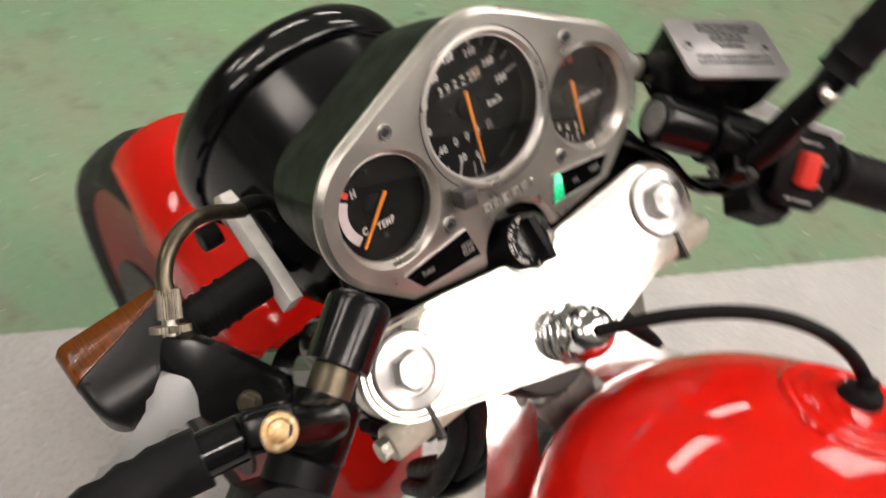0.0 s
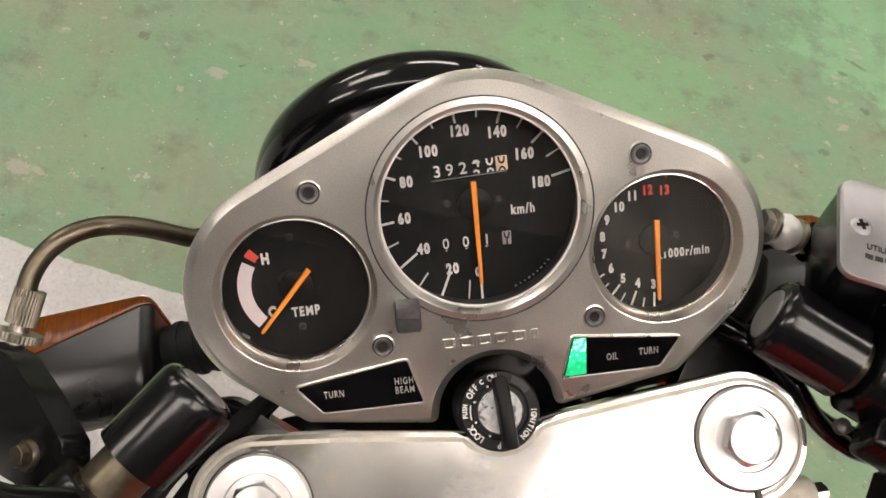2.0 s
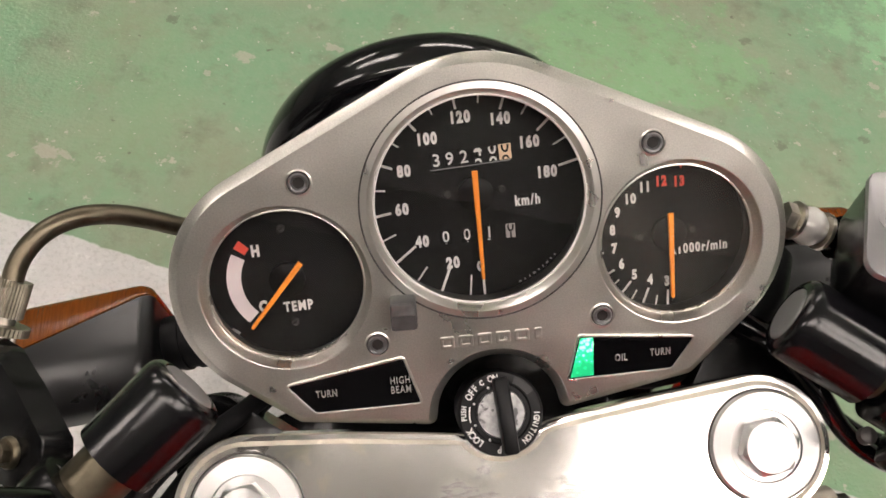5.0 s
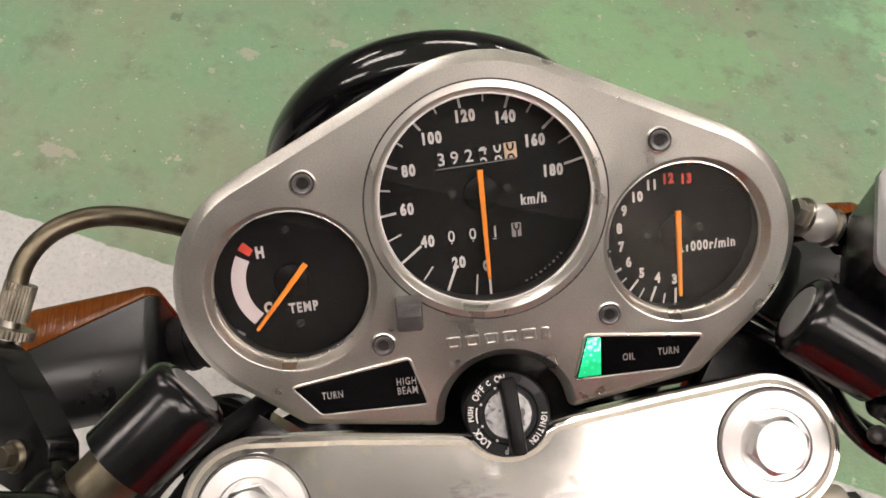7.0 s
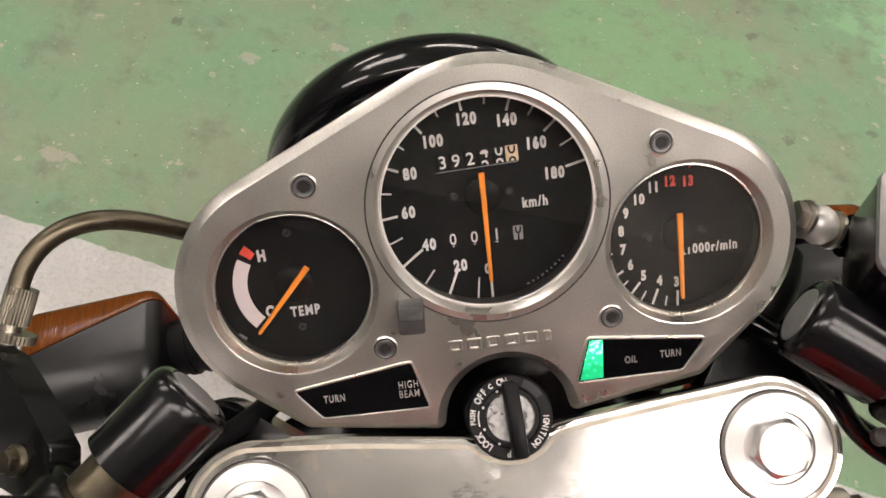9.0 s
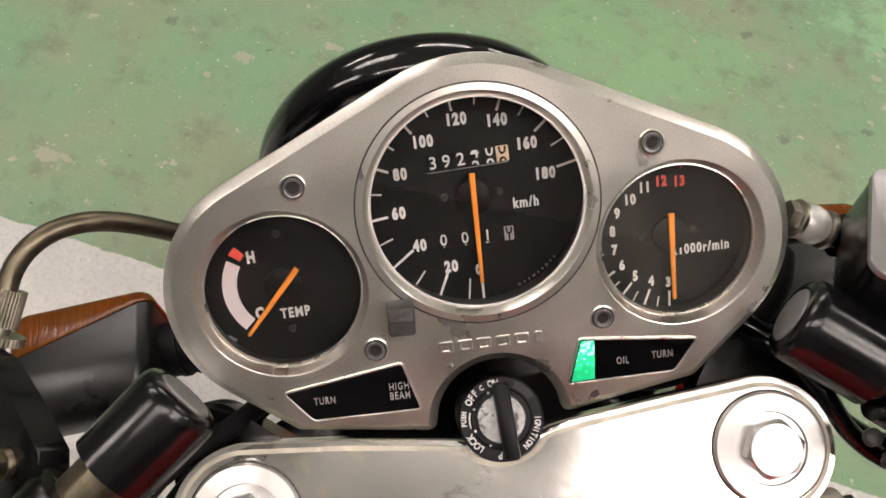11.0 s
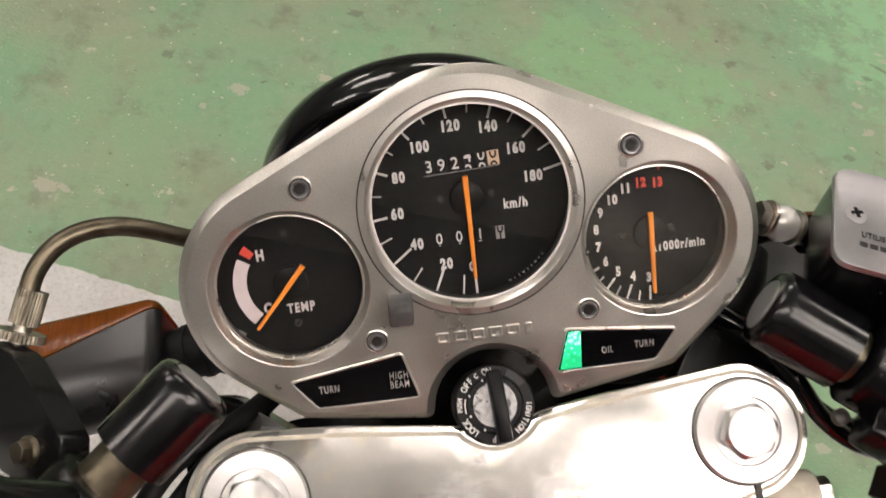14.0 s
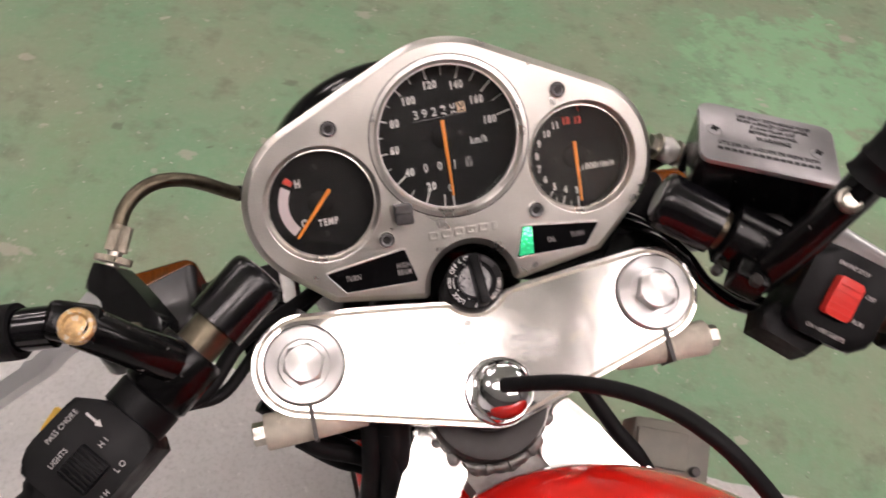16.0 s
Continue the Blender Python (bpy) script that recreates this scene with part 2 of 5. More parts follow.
def glowing(name, colour, strength):
    m = bpy.data.materials.new(name)
    m.use_nodes = True
    bs = m.node_tree.nodes["Principled BSDF"]
    bs.inputs["Base Color"].default_value = (*colour, 1)
    bs.inputs["Emission Color"].default_value = (*colour, 1)
    bs.inputs["Emission Strength"].default_value = strength
    return m


OPAL = glowing("lit_opal_tube", (1.0, 0.91, 0.845), PANEL_GLOW)


def green_lamp():
    """A lit lens: bright cells round the bulb, darker ribs towards its foot."""
    m = glowing("lit_green_lens", (0.0, 0.75, 0.27), 1.45)
    nt = m.node_tree
    n, link = nt.nodes, nt.links
    tc, vo, sep = n.new("ShaderNodeTexCoord"), n.new("ShaderNodeTexVoronoi"), n.new("ShaderNodeSeparateXYZ")
    vo.inputs["Scale"].default_value = 640
    link.new(tc.outputs["Object"], vo.inputs["Vector"])
    link.new(tc.outputs["Object"], sep.inputs[0])
    fall = n.new("ShaderNodeMapRange")
    fall.inputs["From Min"].default_value, fall.inputs["From Max"].default_value = -0.0062, 0.0050
    fall.inputs["To Min"].default_value, fall.inputs["To Max"].default_value = 0.80, 0.0
    link.new(sep.outputs[1], fall.inputs[0])
    add = n.new("ShaderNodeMath")
    link.new(vo.outputs["Distance"], add.inputs[0])
    link.new(fall.outputs[0], add.inputs[1])
    rp = n.new("ShaderNodeValToRGB")
    rp.color_ramp.elements[0].color, rp.color_ramp.elements[0].position = (0.62, 1.0, 0.84, 1), 0.30
    rp.color_ramp.elements[1].color, rp.color_ramp.elements[1].position = (0.0, 0.06, 0.03, 1), 1.0
    mid = rp.color_ramp.elements.new(0.62)
    mid.color = (0.01, 0.52, 0.25, 1)
    link.new(add.outputs[0], rp.inputs[0])
    link.new(rp.outputs[0], n["Principled BSDF"].inputs["Emission Color"])
    return m


GREEN = green_lamp()


def clear_glass(name, least_film, most_film):
    m = bpy.data.materials.new(name)
    m.use_nodes = True
    nt = m.node_tree
    nt.nodes.remove(nt.nodes["Principled BSDF"])
    tr, gl = nt.nodes.new("ShaderNodeBsdfTransparent"), nt.nodes.new("ShaderNodeBsdfGlossy")
    gl.inputs["Roughness"].default_value = 0.02
    fr, mx = nt.nodes.new("ShaderNodeFresnel"), nt.nodes.new("ShaderNodeMixShader")
    fr.inputs["IOR"].default_value = 1.47
    least = nt.nodes.new("ShaderNodeMath")
    least.operation = "MINIMUM"
    least.inputs[1].default_value = 0.14
    nt.links.new(fr.outputs[0], least.inputs[0])
    nt.links.new(least.outputs[0], mx.inputs[0])
    nt.links.new(tr.outputs[0], mx.inputs[1])
    nt.links.new(gl.outputs[0], mx.inputs[2])
    # a thin uneven film: dust, and on the tachometer a painted reflection haze
    tc, no, rg = nt.nodes.new("ShaderNodeTexCoord"), nt.nodes.new("ShaderNodeTexNoise"), nt.nodes.new("ShaderNodeMapRange")
    no.inputs["Scale"].default_value, no.inputs["Detail"].default_value = 42, 5
    rg.inputs["From Min"].default_value, rg.inputs["From Max"].default_value = 0.35, 0.70
    rg.inputs["To Min"].default_value, rg.inputs["To Max"].default_value = least_film, most_film
    df, film_mix = nt.nodes.new("ShaderNodeBsdfDiffuse"), nt.nodes.new("ShaderNodeMixShader")
    df.inputs["Color"].default_value = (0.80, 0.74, 0.64, 1)
    nt.links.new(tc.outputs["Object"], no.inputs["Vector"])
    nt.links.new(no.outputs[0], rg.inputs[0])
    nt.links.new(rg.outputs[0], film_mix.inputs[0])
    nt.links.new(mx.outputs[0], film_mix.inputs[1])
    nt.links.new(df.outputs[0], film_mix.inputs[2])
    nt.links.new(film_mix.outputs[0], nt.nodes["Material Output"].inputs[0])
    return m


GLASS = clear_glass("clear_dial_glass", 0.001, 0.010)
# thicker film, in place of the bright reflection over the tachometer
HAZED = clear_glass("hazed_dial_glass", 0.018, 0.060)


def floor_paint():
    """Worn green floor paint that ends in a straight edge (y = 0), bare speckled concrete behind it."""
    m = bpy.data.materials.new("worn_green_floor_paint")
    m.use_nodes = True
    nt = m.node_tree
    n, link = nt.nodes, nt.links
    bs = n["Principled BSDF"]
    tc = n.new("ShaderNodeTexCoord")

    def noise_at(scale, detail, rough=0.55):
        x = n.new("ShaderNodeTexNoise")
        x.inputs["Scale"].default_value, x.inputs["Detail"].default_value, x.inputs["Roughness"].default_value = scale, detail, rough
        link.new(tc.outputs["Object"], x.inputs["Vector"])
        return x.outputs[0]

    def band(value, lo, hi, a=0.0, b=1.0):
        x = n.new("ShaderNodeMapRange")
        for key, v in (("From Min", lo), ("From Max", hi), ("To Min", a), ("To Max", b)):
            x.inputs[key].default_value = v
        link.new(value, x.inputs[0])
        return x.outputs[0]

    def mix(fac, a, b):
        x = n.new("ShaderNodeMix")
        x.data_type = "RGBA"
        link.new(fac, x.inputs["Factor"])
        for key, v in (("A", a), ("B", b)):
            if isinstance(v, tuple):
                x.inputs[key].default_value = (*v, 1)
            else:
                link.new(v, x.inputs[key])
        return x.outputs["Result"]

    def maths(op, a, b):
        x = n.new("ShaderNodeMath")
        x.operation = op
        for k, v in enumerate((a, b)):
            if isinstance(v, (int, float)):
                x.inputs[k].default_value = v
            else:
                link.new(v, x.inputs[k])
        return x.outputs[0]

    def spot(x, y, r, stretch=1.0, turn=0.0, strength=1.0):
        """A ragged spot at a place of the room."""
        p = ROOM.inverted() @ Vector((x, y, 0))
        mp = n.new("ShaderNodeMapping")
        mp.vector_type = "TEXTURE"
        mp.inputs["Location"].default_value = p
        mp.inputs["Rotation"].default_value = (0, 0, radians(turn))
        mp.inputs["Scale"].default_value = (stretch, 1, 1)
        link.new(tc.outputs["Object"], mp.inputs[0])
        ln = n.new("ShaderNodeVectorMath")
        ln.operation = "LENGTH"
        link.new(mp.outputs[0], ln.inputs[0])
        rag = maths("ADD", ln.outputs["Value"], maths("MULTIPLY", maths("SUBTRACT", noise_at(max(9.0, 0.9 / r), 5, 0.7), 0.5), r * 3.2))
        return band(rag, r * 0.7, r, strength, 0.0)

    green = mix(band(noise_at(3.4, 6, 0.6), 0.42, 0.60), (0.226, 0.390, 0.234), (0.302, 0.366, 0.246))
    green = mix(band(noise_at(1.9, 4), 0.55, 0.66, 0, 0.4), green, (0.226, 0.431, 0.224))
    green = mix(spot(1.30, 1.12, 0.30, 1.0), green, (0.285, 0.530, 0.300))
    green = mix(spot(0.62, 1.02, 0.16, 1.5), green, (0.250, 0.443, 0.236))
    green = mix(band(noise_at(8.0, 8, 0.72), 0.50, 0.66, 0, 0.50), green, (0.292, 0.296, 0.208))
    green = mix(band(noise_at(13.0, 6, 0.68), 0.52, 0.68, 0, 0.70), green, (0.190, 0.228, 0.158))
    green = mix(band(noise_at(60.0, 4, 0.6), 0.45, 0.75, 0, 0.28), green, (0.366, 0.460, 0.322))
    green = mix(band(noise_at(24.0, 7, 0.66), 0.64, 0.67, 0, 0.8), green, (0.549, 0.529, 0.437))
    green = mix(band(noise_at(110.0, 3), 0.685, 0.72, 0, 0.9), green, (0.68, 0.66, 0.58))
    green = mix(band(noise_at(42.0, 5), 0.69, 0.73, 0, 0.7), green, (0.128, 0.121, 0.092))
    for x, y, r, st, turn in ((-0.432, 0.806, 0.016, 2.2, -20), (-0.405, 0.80, 0.007, 4.0, -15), (-0.188, 0.971, 0.009, 1, 0), (-0.126, 1.010, 0.018, 1.4, 10), (0.030, 1.031, 0.014, 1.6, 0), (-0.421, 1.320, 0.016, 1.3, 0),
                              (0.297, 1.428, 0.017, 2.0, 0), (1.157, 1.047, 0.010, 1.3, 0), (1.050, 0.930, 0.012, 1.2, 0), (1.045, 0.860, 0.012, 1.6, 30), (0.709, 0.250, 0.013, 1.2, 0), (1.512, 1.269, 0.022, 1.2, 0), (1.080, 0.99, 0.009, 1.5, 0), (0.22, 1.30, 0.010, 1.5, 0), (-0.32, 1.143, 0.007, 1, 0)):
        green = mix(spot(x, y, r * 0.80, st, turn, 0.70), green, (0.50, 0.48, 0.40))
    for x, y, r, st, turn in ((1.142, 1.024, 0.006, 5.0, -22), (0.814, 0.791, 0.013, 1, 0), (0.98, 0.80, 0.011, 1.3, 0), (0.824, 1.047, 0.012, 1.4, 40), (1.10, 1.00, 0.009, 1.4, 0), (1.11, 0.90, 0.010, 1.5, -20), (0.10, 1.20, 0.014, 1.5, 0), (-0.25, 1.10, 0.014, 1.2, 20)):
        green = mix(spot(x, y, r * 0.85, st, turn, 0.55), green, (0.130, 0.138, 0.105))
    grey = mix(band(noise_at(9.0, 6), 0.35, 0.65), (0.625, 0.625, 0.61), (0.735, 0.73, 0.72))
    grey = mix(band(noise_at(130.0, 4, 0.7), 0.48, 0.64, 0, 0.50), grey, (0.47, 0.47, 0.45))
    grey = mix(band(noise_at(60.0, 5), 0.64, 0.67, 0, 0.7), grey, (0.80, 0.80, 0.78))
    grey = mix(band(noise_at(4.5, 7, 0.7), 0.54, 0.70, 0, 0.35), grey, (0.36, 0.355, 0.335))
    sep = n.new("ShaderNodeSeparateXYZ")
    link.new(tc.outputs["Object"], sep.inputs[0])
    ragged = maths("ADD", sep.outputs[1], maths("MULTIPLY", maths("SUBTRACT", noise_at(26.0, 5), 0.5), 0.016))
    edge = band(ragged, -0.0015, 0.0015)
    link.new(mix(edge, grey, green), bs.inputs["Base Color"])
    link.new(band(noise_at(14.0, 5), 0.3, 0.7, 0.34, 0.60), bs.inputs["Roughness"])
    bs.inputs["Specular IOR Level"].default_value = 0.35
    bp = n.new("ShaderNodeBump")
    bp.inputs["Strength"].default_value, bp.inputs["Distance"].default_value = 0.35, 0.002
    link.new(maths("ADD", noise_at(150.0, 4), maths("MULTIPLY", edge, 0.3)), bp.inputs["Height"])
    link.new(bp.outputs[0], bs.inputs["Normal"])
    return m


FLOOR = floor_paint()


# ---------------- mesh helpers ----------------
WHERE = {}


def mesh_of(name, bm, mat, smooth=40):
    me = bpy.data.meshes.new(name)
    bmesh.ops.recalc_face_normals(bm, faces=bm.faces)
    for f in bm.faces:
        f.smooth = smooth > 0
    for e in bm.edges:
        if len(e.link_faces) == 2:
            e.smooth = e.calc_face_angle(0) < radians(smooth)
    bm.to_mesh(me)
    bm.free()
    me.materials.append(mat)
    return me


def part(name, bm, mat, parent, label="", m=DASH, smooth=40):
    """One mesh object under a thing or a part; m places it in the world."""
    data = bm if isinstance(bm, bpy.types.Mesh) else mesh_of(name, bm, mat, smooth)
    ob = new(name, data)
    ob.parent = parent
    ob.matrix_basis = WHERE[parent].inverted() @ m
    WHERE[ob] = m.copy()
    return tagged(ob, label)


def loft(rings, top=True, bottom=True):
    """Rings of equal length, joined by quads."""
    bm = bmesh.new()
    vs = [[bm.verts.new(p) for p in ring] for ring in rings]
    k = len(rings[0])
    for a, b in zip(vs, vs[1:]):
        for i in range(k):
            bm.faces.new((a[i], a[(i + 1) % k], b[(i + 1) % k], b[i]))
    if bottom:
        bm.faces.new(vs[0][::-1])
    if top:
        bm.faces.new(vs[-1])
    return bm


def lathe(profile, n=48, open_ends=False):
    """Profile of (radius, z) turned about z."""
    rings = [[(r * math.cos(2 * math.pi * i / n), r * math.sin(2 * math.pi * i / n), z) for i in range(n)] for r, z in profile]
    return loft(rings, not open_ends, not open_ends)


def ring_lathe(profile, n=64):
    """A closed profile turned about z: a ring with no caps."""
    rings = [[(r * math.cos(2 * math.pi * i / n), r * math.sin(2 * math.pi * i / n), z) for i in range(n)] for r, z in profile]
    return _ring(rings)


def _ring(rings):
    bm = bmesh.new()
    vs = [[bm.verts.new(p) for p in ring] for ring in rings]
    k = len(rings[0])
    for a, b in zip(vs, vs[1:] + vs[:1]):
        for i in range(k):
            bm.faces.new((a[i], a[(i + 1) % k], b[(i + 1) % k], b[i]))
    return bm


def prism(points, z0, z1, bevel=0.0, segments=2):
    """A flat outline, raised from z0 to z1, with its top edge rounded."""
    bm = bmesh.new()
    low = [bm.verts.new((x, y, z0)) for x, y in points]
    high = [bm.verts.new((x, y, z1)) for x, y in points]
    k = len(points)
    bm.faces.new(low[::-1])
    top = bm.faces.new(high)
    for i in range(k):
        bm.faces.new((low[i], low[(i + 1) % k], high[(i + 1) % k], high[i]))
    if bevel:
        bmesh.ops.bevel(bm, geom=list(top.edges), offset=bevel, segments=segments, affect="EDGES", profile=0.5)
    return bm


def block(sx, sy, sz, bevel=0.0, segments=2, at=(0, 0, 0)):
    bm = bmesh.new()
    bmesh.ops.create_cube(bm, size=1)
    for v in bm.verts:
        v.co = Vector((v.co.x * sx, v.co.y * sy, v.co.z * sz)) + Vector(at)
    if bevel:
        bmesh.ops.bevel(bm, geom=list(bm.edges), offset=bevel, segments=segments, affect="EDGES", profile=0.5)
    return bm


def smooth_path(points, per=8):
    """A Catmull-Rom curve through the points."""
    p = [Vector(q) for q in points]
    p = [2 * p[0] - p[1], *p, 2 * p[-1] - p[-2]]
    out = []
    for a, b, c, d in zip(p, p[1:], p[2:], p[3:]):
        for k in range(per):
            s = k / per
            out.append(0.5 * (2 * b + (c - a) * s + (2 * a - 5 * b + 4 * c - d) * s * s + (3 * b - a - 3 * c + d) * s ** 3))
    return out + [p[-2]]


def bezier(points, n=40):
    p = [Vector(q) for q in points]
    k = len(p) - 1
    return [sum((math.comb(k, j) * (i / n) ** j * (1 - i / n) ** (k - j) * p[j] for j in range(k + 1)), Vector()) for i in range(n + 1)]


def tube(path, radius, n=20, flat=1.0):
    """A round (or flattened) bar along a path; radius: one number or one for each point."""
    path = [Vector(q) for q in path]
    radii = radius if isinstance(radius, (list, tuple)) else [radius] * len(path)
    side = Vector((0.31, 0.52, 0.79))
    rings = []
    for i, p in enumerate(path):
        t = (path[min(i + 1, len(path) - 1)] - path[max(i - 1, 0)]).normalized()
        side = (side - side.dot(t) * t).normalized()
        up = t.cross(side)
        rings.append([p + radii[i] * (math.cos(2 * math.pi * k / n) * side + flat * math.sin(2 * math.pi * k / n) * up) for k in range(n)])
    return loft(rings)


def letters(text, height, squeeze=0.8, raised=0.0002, bold=0.0, gap=1.08):
    """Lettering in the built-in font, flat on z = 0, its middle at the origin."""
    cu = bpy.data.curves.new("letters", "FONT")
    cu.body, cu.size, cu.extrude, cu.offset = text, height / 0.70, raised, bold
    cu.align_x, cu.align_y, cu.resolution_u, cu.space_character = "CENTER", "CENTER", 3, gap
    ob = bpy.data.objects.new("letters", cu)
    me = bpy.data.meshes.new_from_object(ob)
    bm = bmesh.new()
    bm.from_mesh(me)
    for v in bm.verts:
        v.co.x *= squeeze
    bpy.data.objects.remove(ob)
    bpy.data.curves.remove(cu)
    bpy.data.meshes.remove(me)
    return bm


def sheet(loops, depth, bevel=0.0):
    """A flat plate with holes, from z = -depth to 0: the first loop is the outline, the others are holes."""
    cu = bpy.data.curves.new("sheet", "CURVE")
    cu.dimensions, cu.fill_mode = "2D", "BOTH"
    cu.extrude, cu.bevel_depth, cu.bevel_resolution, cu.offset = depth / 2 - bevel, bevel, 3, -bevel
    for loop in loops:
        sp = cu.splines.new("POLY")
        sp.points.add(len(loop) - 1)
        for q, (x, y) in zip(sp.points, loop):
            q.co = (x, y, 0, 1)
        sp.use_cyclic_u = True
    ob = bpy.data.objects.new("sheet", cu)
    me = bpy.data.meshes.new_from_object(ob)
    bm = bmesh.new()
    bm.from_mesh(me)
    bmesh.ops.remove_doubles(bm, verts=bm.verts, dist=1e-6)
    for v in bm.verts:
        v.co.z -= depth / 2
    bpy.data.objects.remove(ob)
    bpy.data.curves.remove(cu)
    bpy.data.meshes.remove(me)
    return bm


def circle(cx, cy, r, n=64, a0=0, a1=360):
    full = a1 - a0 == 360
    return [(cx + r * math.cos(radians(a0 + (a1 - a0) * i / (n if full else n - 1))), cy + r * math.sin(radians(a0 + (a1 - a0) * i / (n if full else n - 1)))) for i in range(n)]


def hull(points):
    """The convex outline of the points, anticlockwise."""
    pts = sorted(set((round(x, 6), round(y, 6)) for x, y in points))

    def half(seq):
        out = []
        for q in seq:
            while len(out) > 1 and (out[-1][0] - out[-2][0]) * (q[1] - out[-2][1]) - (out[-1][1] - out[-2][1]) * (q[0] - out[-2][0]) <= 0:
                out.pop()
            out.append(q)
        return out[:-1]

    return half(pts) + half(pts[::-1])


def inset(points, d):
    """The outline moved inwards by d (anticlockwise points)."""
    out = []
    k = len(points)
    for i, (x, y) in enumerate(points):
        (ax, ay), (bx, by) = points[i - 1], points[(i + 1) % k]
        t = Vector((bx - ax, by - ay)).normalized()
        out.append((x - t.y * d, y + t.x * d))
    return out


def resample(points, step):
    out = []
    k = len(points)
    for i, (x, y) in enumerate(points):
        bx, by = points[(i + 1) % k]
        n = max(1, int(math.hypot(bx - x, by - y) / step))
        out += [(x + (bx - x) * j / n, y + (by - y) * j / n) for j in range(n)]
    return out


def hexagon(r, a=0):
    return circle(0, 0, r, 6, a, a + 360)


def bolt_head(r, z0, z1, turn=0.0, n=48):
    """A hexagonal head whose top is turned down to a round face."""
    def edge(a):
        return r * math.cos(math.pi / 6) / math.cos((a - radians(turn)) % (math.pi / 3) - math.pi / 6)
    angles = [2 * math.pi * i / n + radians(turn) for i in range(n)]
    top = r * 0.84
    rings = [[(k * edge(a) * math.cos(a), k * edge(a) * math.sin(a), z) for a in angles] for k, z in ((1.0, z0), (1.0, z1 - (r - top) * 0.55))]
    rings.append([(min(edge(a), top) * math.cos(a), min(edge(a), top) * math.sin(a), z1) for a in angles])
    return loft(rings)


def at(x, y, z=0.0, rz=0.0):
    return pose(x, y, z, 0, 0, rz)


def rounded(sx, sy, r, n=6):
    return [q for cx, cy, a in ((sx / 2 - r, -sy / 2 + r, -90), (sx / 2 - r, sy / 2 - r, 0), (-sx / 2 + r, sy / 2 - r, 90), (-sx / 2 + r, -sy / 2 + r, 180)) for q in circle(cx, cy, r, n, a, a + 90)]


# ---------------- the room ----------------
def structure(name, bm, mat, label, category, m=None):
    ob = new(name, mesh_of(name, bm, mat, 30))
    ob.matrix_basis = m or Matrix()
    WHERE[ob] = ob.matrix_basis.copy()
    return tagged(ob, label, category, kind="structure")


structure("floor", block(16, 12.1, 0.2, at=(0, 1.95, -0.1)), FLOOR, "worn green painted workshop floor with bare grey concrete strip", "floor", ROOM)
# the dark wall is unseen, added so that plate and glasses mirror something dark
for name, x, y, sx, sy, paint, label in (("wall_north", 0, 8.1, 16.4, 0.2, PLASTER, "plain pale painted workshop wall"), ("unseen_dark_wall", 0, -4.2, 16.4, 0.2, DARKWALL, "unseen dark grey wall added to darken the instruments' reflections"),
                                         ("wall_east", 8.1, 1.95, 0.2, 12.1, PLASTER, "plain pale painted workshop wall"), ("wall_west", -8.1, 1.95, 0.2, 12.1, PLASTER, "plain pale painted workshop wall")):
    structure(name, block(sx, sy, CEILING_Z, at=(0, 0, CEILING_Z / 2)), paint, label, "wall", ROOM @ pose(x, y, 0))
structure("ceiling", block(16.4, 12.5, 0.2, at=(0, 1.95, CEILING_Z + 0.1)), CEIL, "plain pale workshop ceiling sheet", "ceiling", ROOM)


def ceiling_light(m):
    thing = new("ceiling_light")
    thing.matrix_basis = m
    WHERE[thing] = m.copy()
    tagged(thing, "wide lit fluorescent fitting with four bare tubes on the ceiling", "ceiling light", "workshop ceiling lights")
    part("tray", loft([[(x * k, y * k, z) for x, y in ((-0.75, -0.30), (0.75, -0.30), (0.75, 0.30), (-0.75, 0.30))] for k, z in ((1, -0.060), (1, -0.050), (0.97, 0.0))]), FIXTURE, thing, m=m)
    for y in (-0.195, -0.065, 0.065, 0.195):
        part("tube", lathe([(0.020, -0.70), (0.024, -0.69), (0.024, 0.69), (0.020, 0.70)], 10), OPAL, thing, "lit fluorescent tube", m @ pose(0, y, -0.092, 0, 90, 0))
    return thing


first_light = ceiling_light(pose(*LAMPS[0], CEILING_Z, 0, 0, LAMP_TURN))
for x, y in LAMPS[1:]:
    copy_thing(first_light, pose(x, y, CEILING_Z, 0, 0, LAMP_TURN))

# ---------------- the motorcycle ----------------
bike = new("motorcycle")
bike.location = (0.06, 0.0, 0.0)
WHERE[bike] = Matrix.Translation((0.06, 0.0, 0.0))
tagged(bike, "red and silver motorcycle leaning on its stand, ignition on", "motorcycle")

# -- instrument cluster
CUT = (0.0, -0.097, 0.0232)
outline = hull(circle(0.0675, -0.0378, 0.0438, 96) + circle(0, -0.0176, 0.0554, 96) + circle(-0.0682, -0.0380, 0.0455, 96)
               + circle(0.0725, -0.0872, 0.004, 32) + circle(-0.0728, -0.0878, 0.004, 32) + circle(0.0268, -0.0952, 0.0034, 24) + circle(-0.0268, -0.0956, 0.0034, 24))
k = max(range(len(outline)), key=lambda i: outline[(i + 1) % len(outline)][0] - outline[i][0] if outline[i][1] < -0.09 and abs(outline[i][0]) < 0.03 else 0)
outline = outline[k + 1:] + outline[:k + 1]
outline = outline + circle(-0.0268, -0.0956, 0.0034, 8, -78, -4) + circle(CUT[0], CUT[1], CUT[2], 32, 174, 6) + circle(0.0268, -0.0952, 0.0034, 8, 184, 258)
SPEEDO, TEMP, TACH = (0.0003, -0.0147), (-0.0721, -0.0380), (0.0709, -0.0380)
housing_line = resample(outline, 0.004)
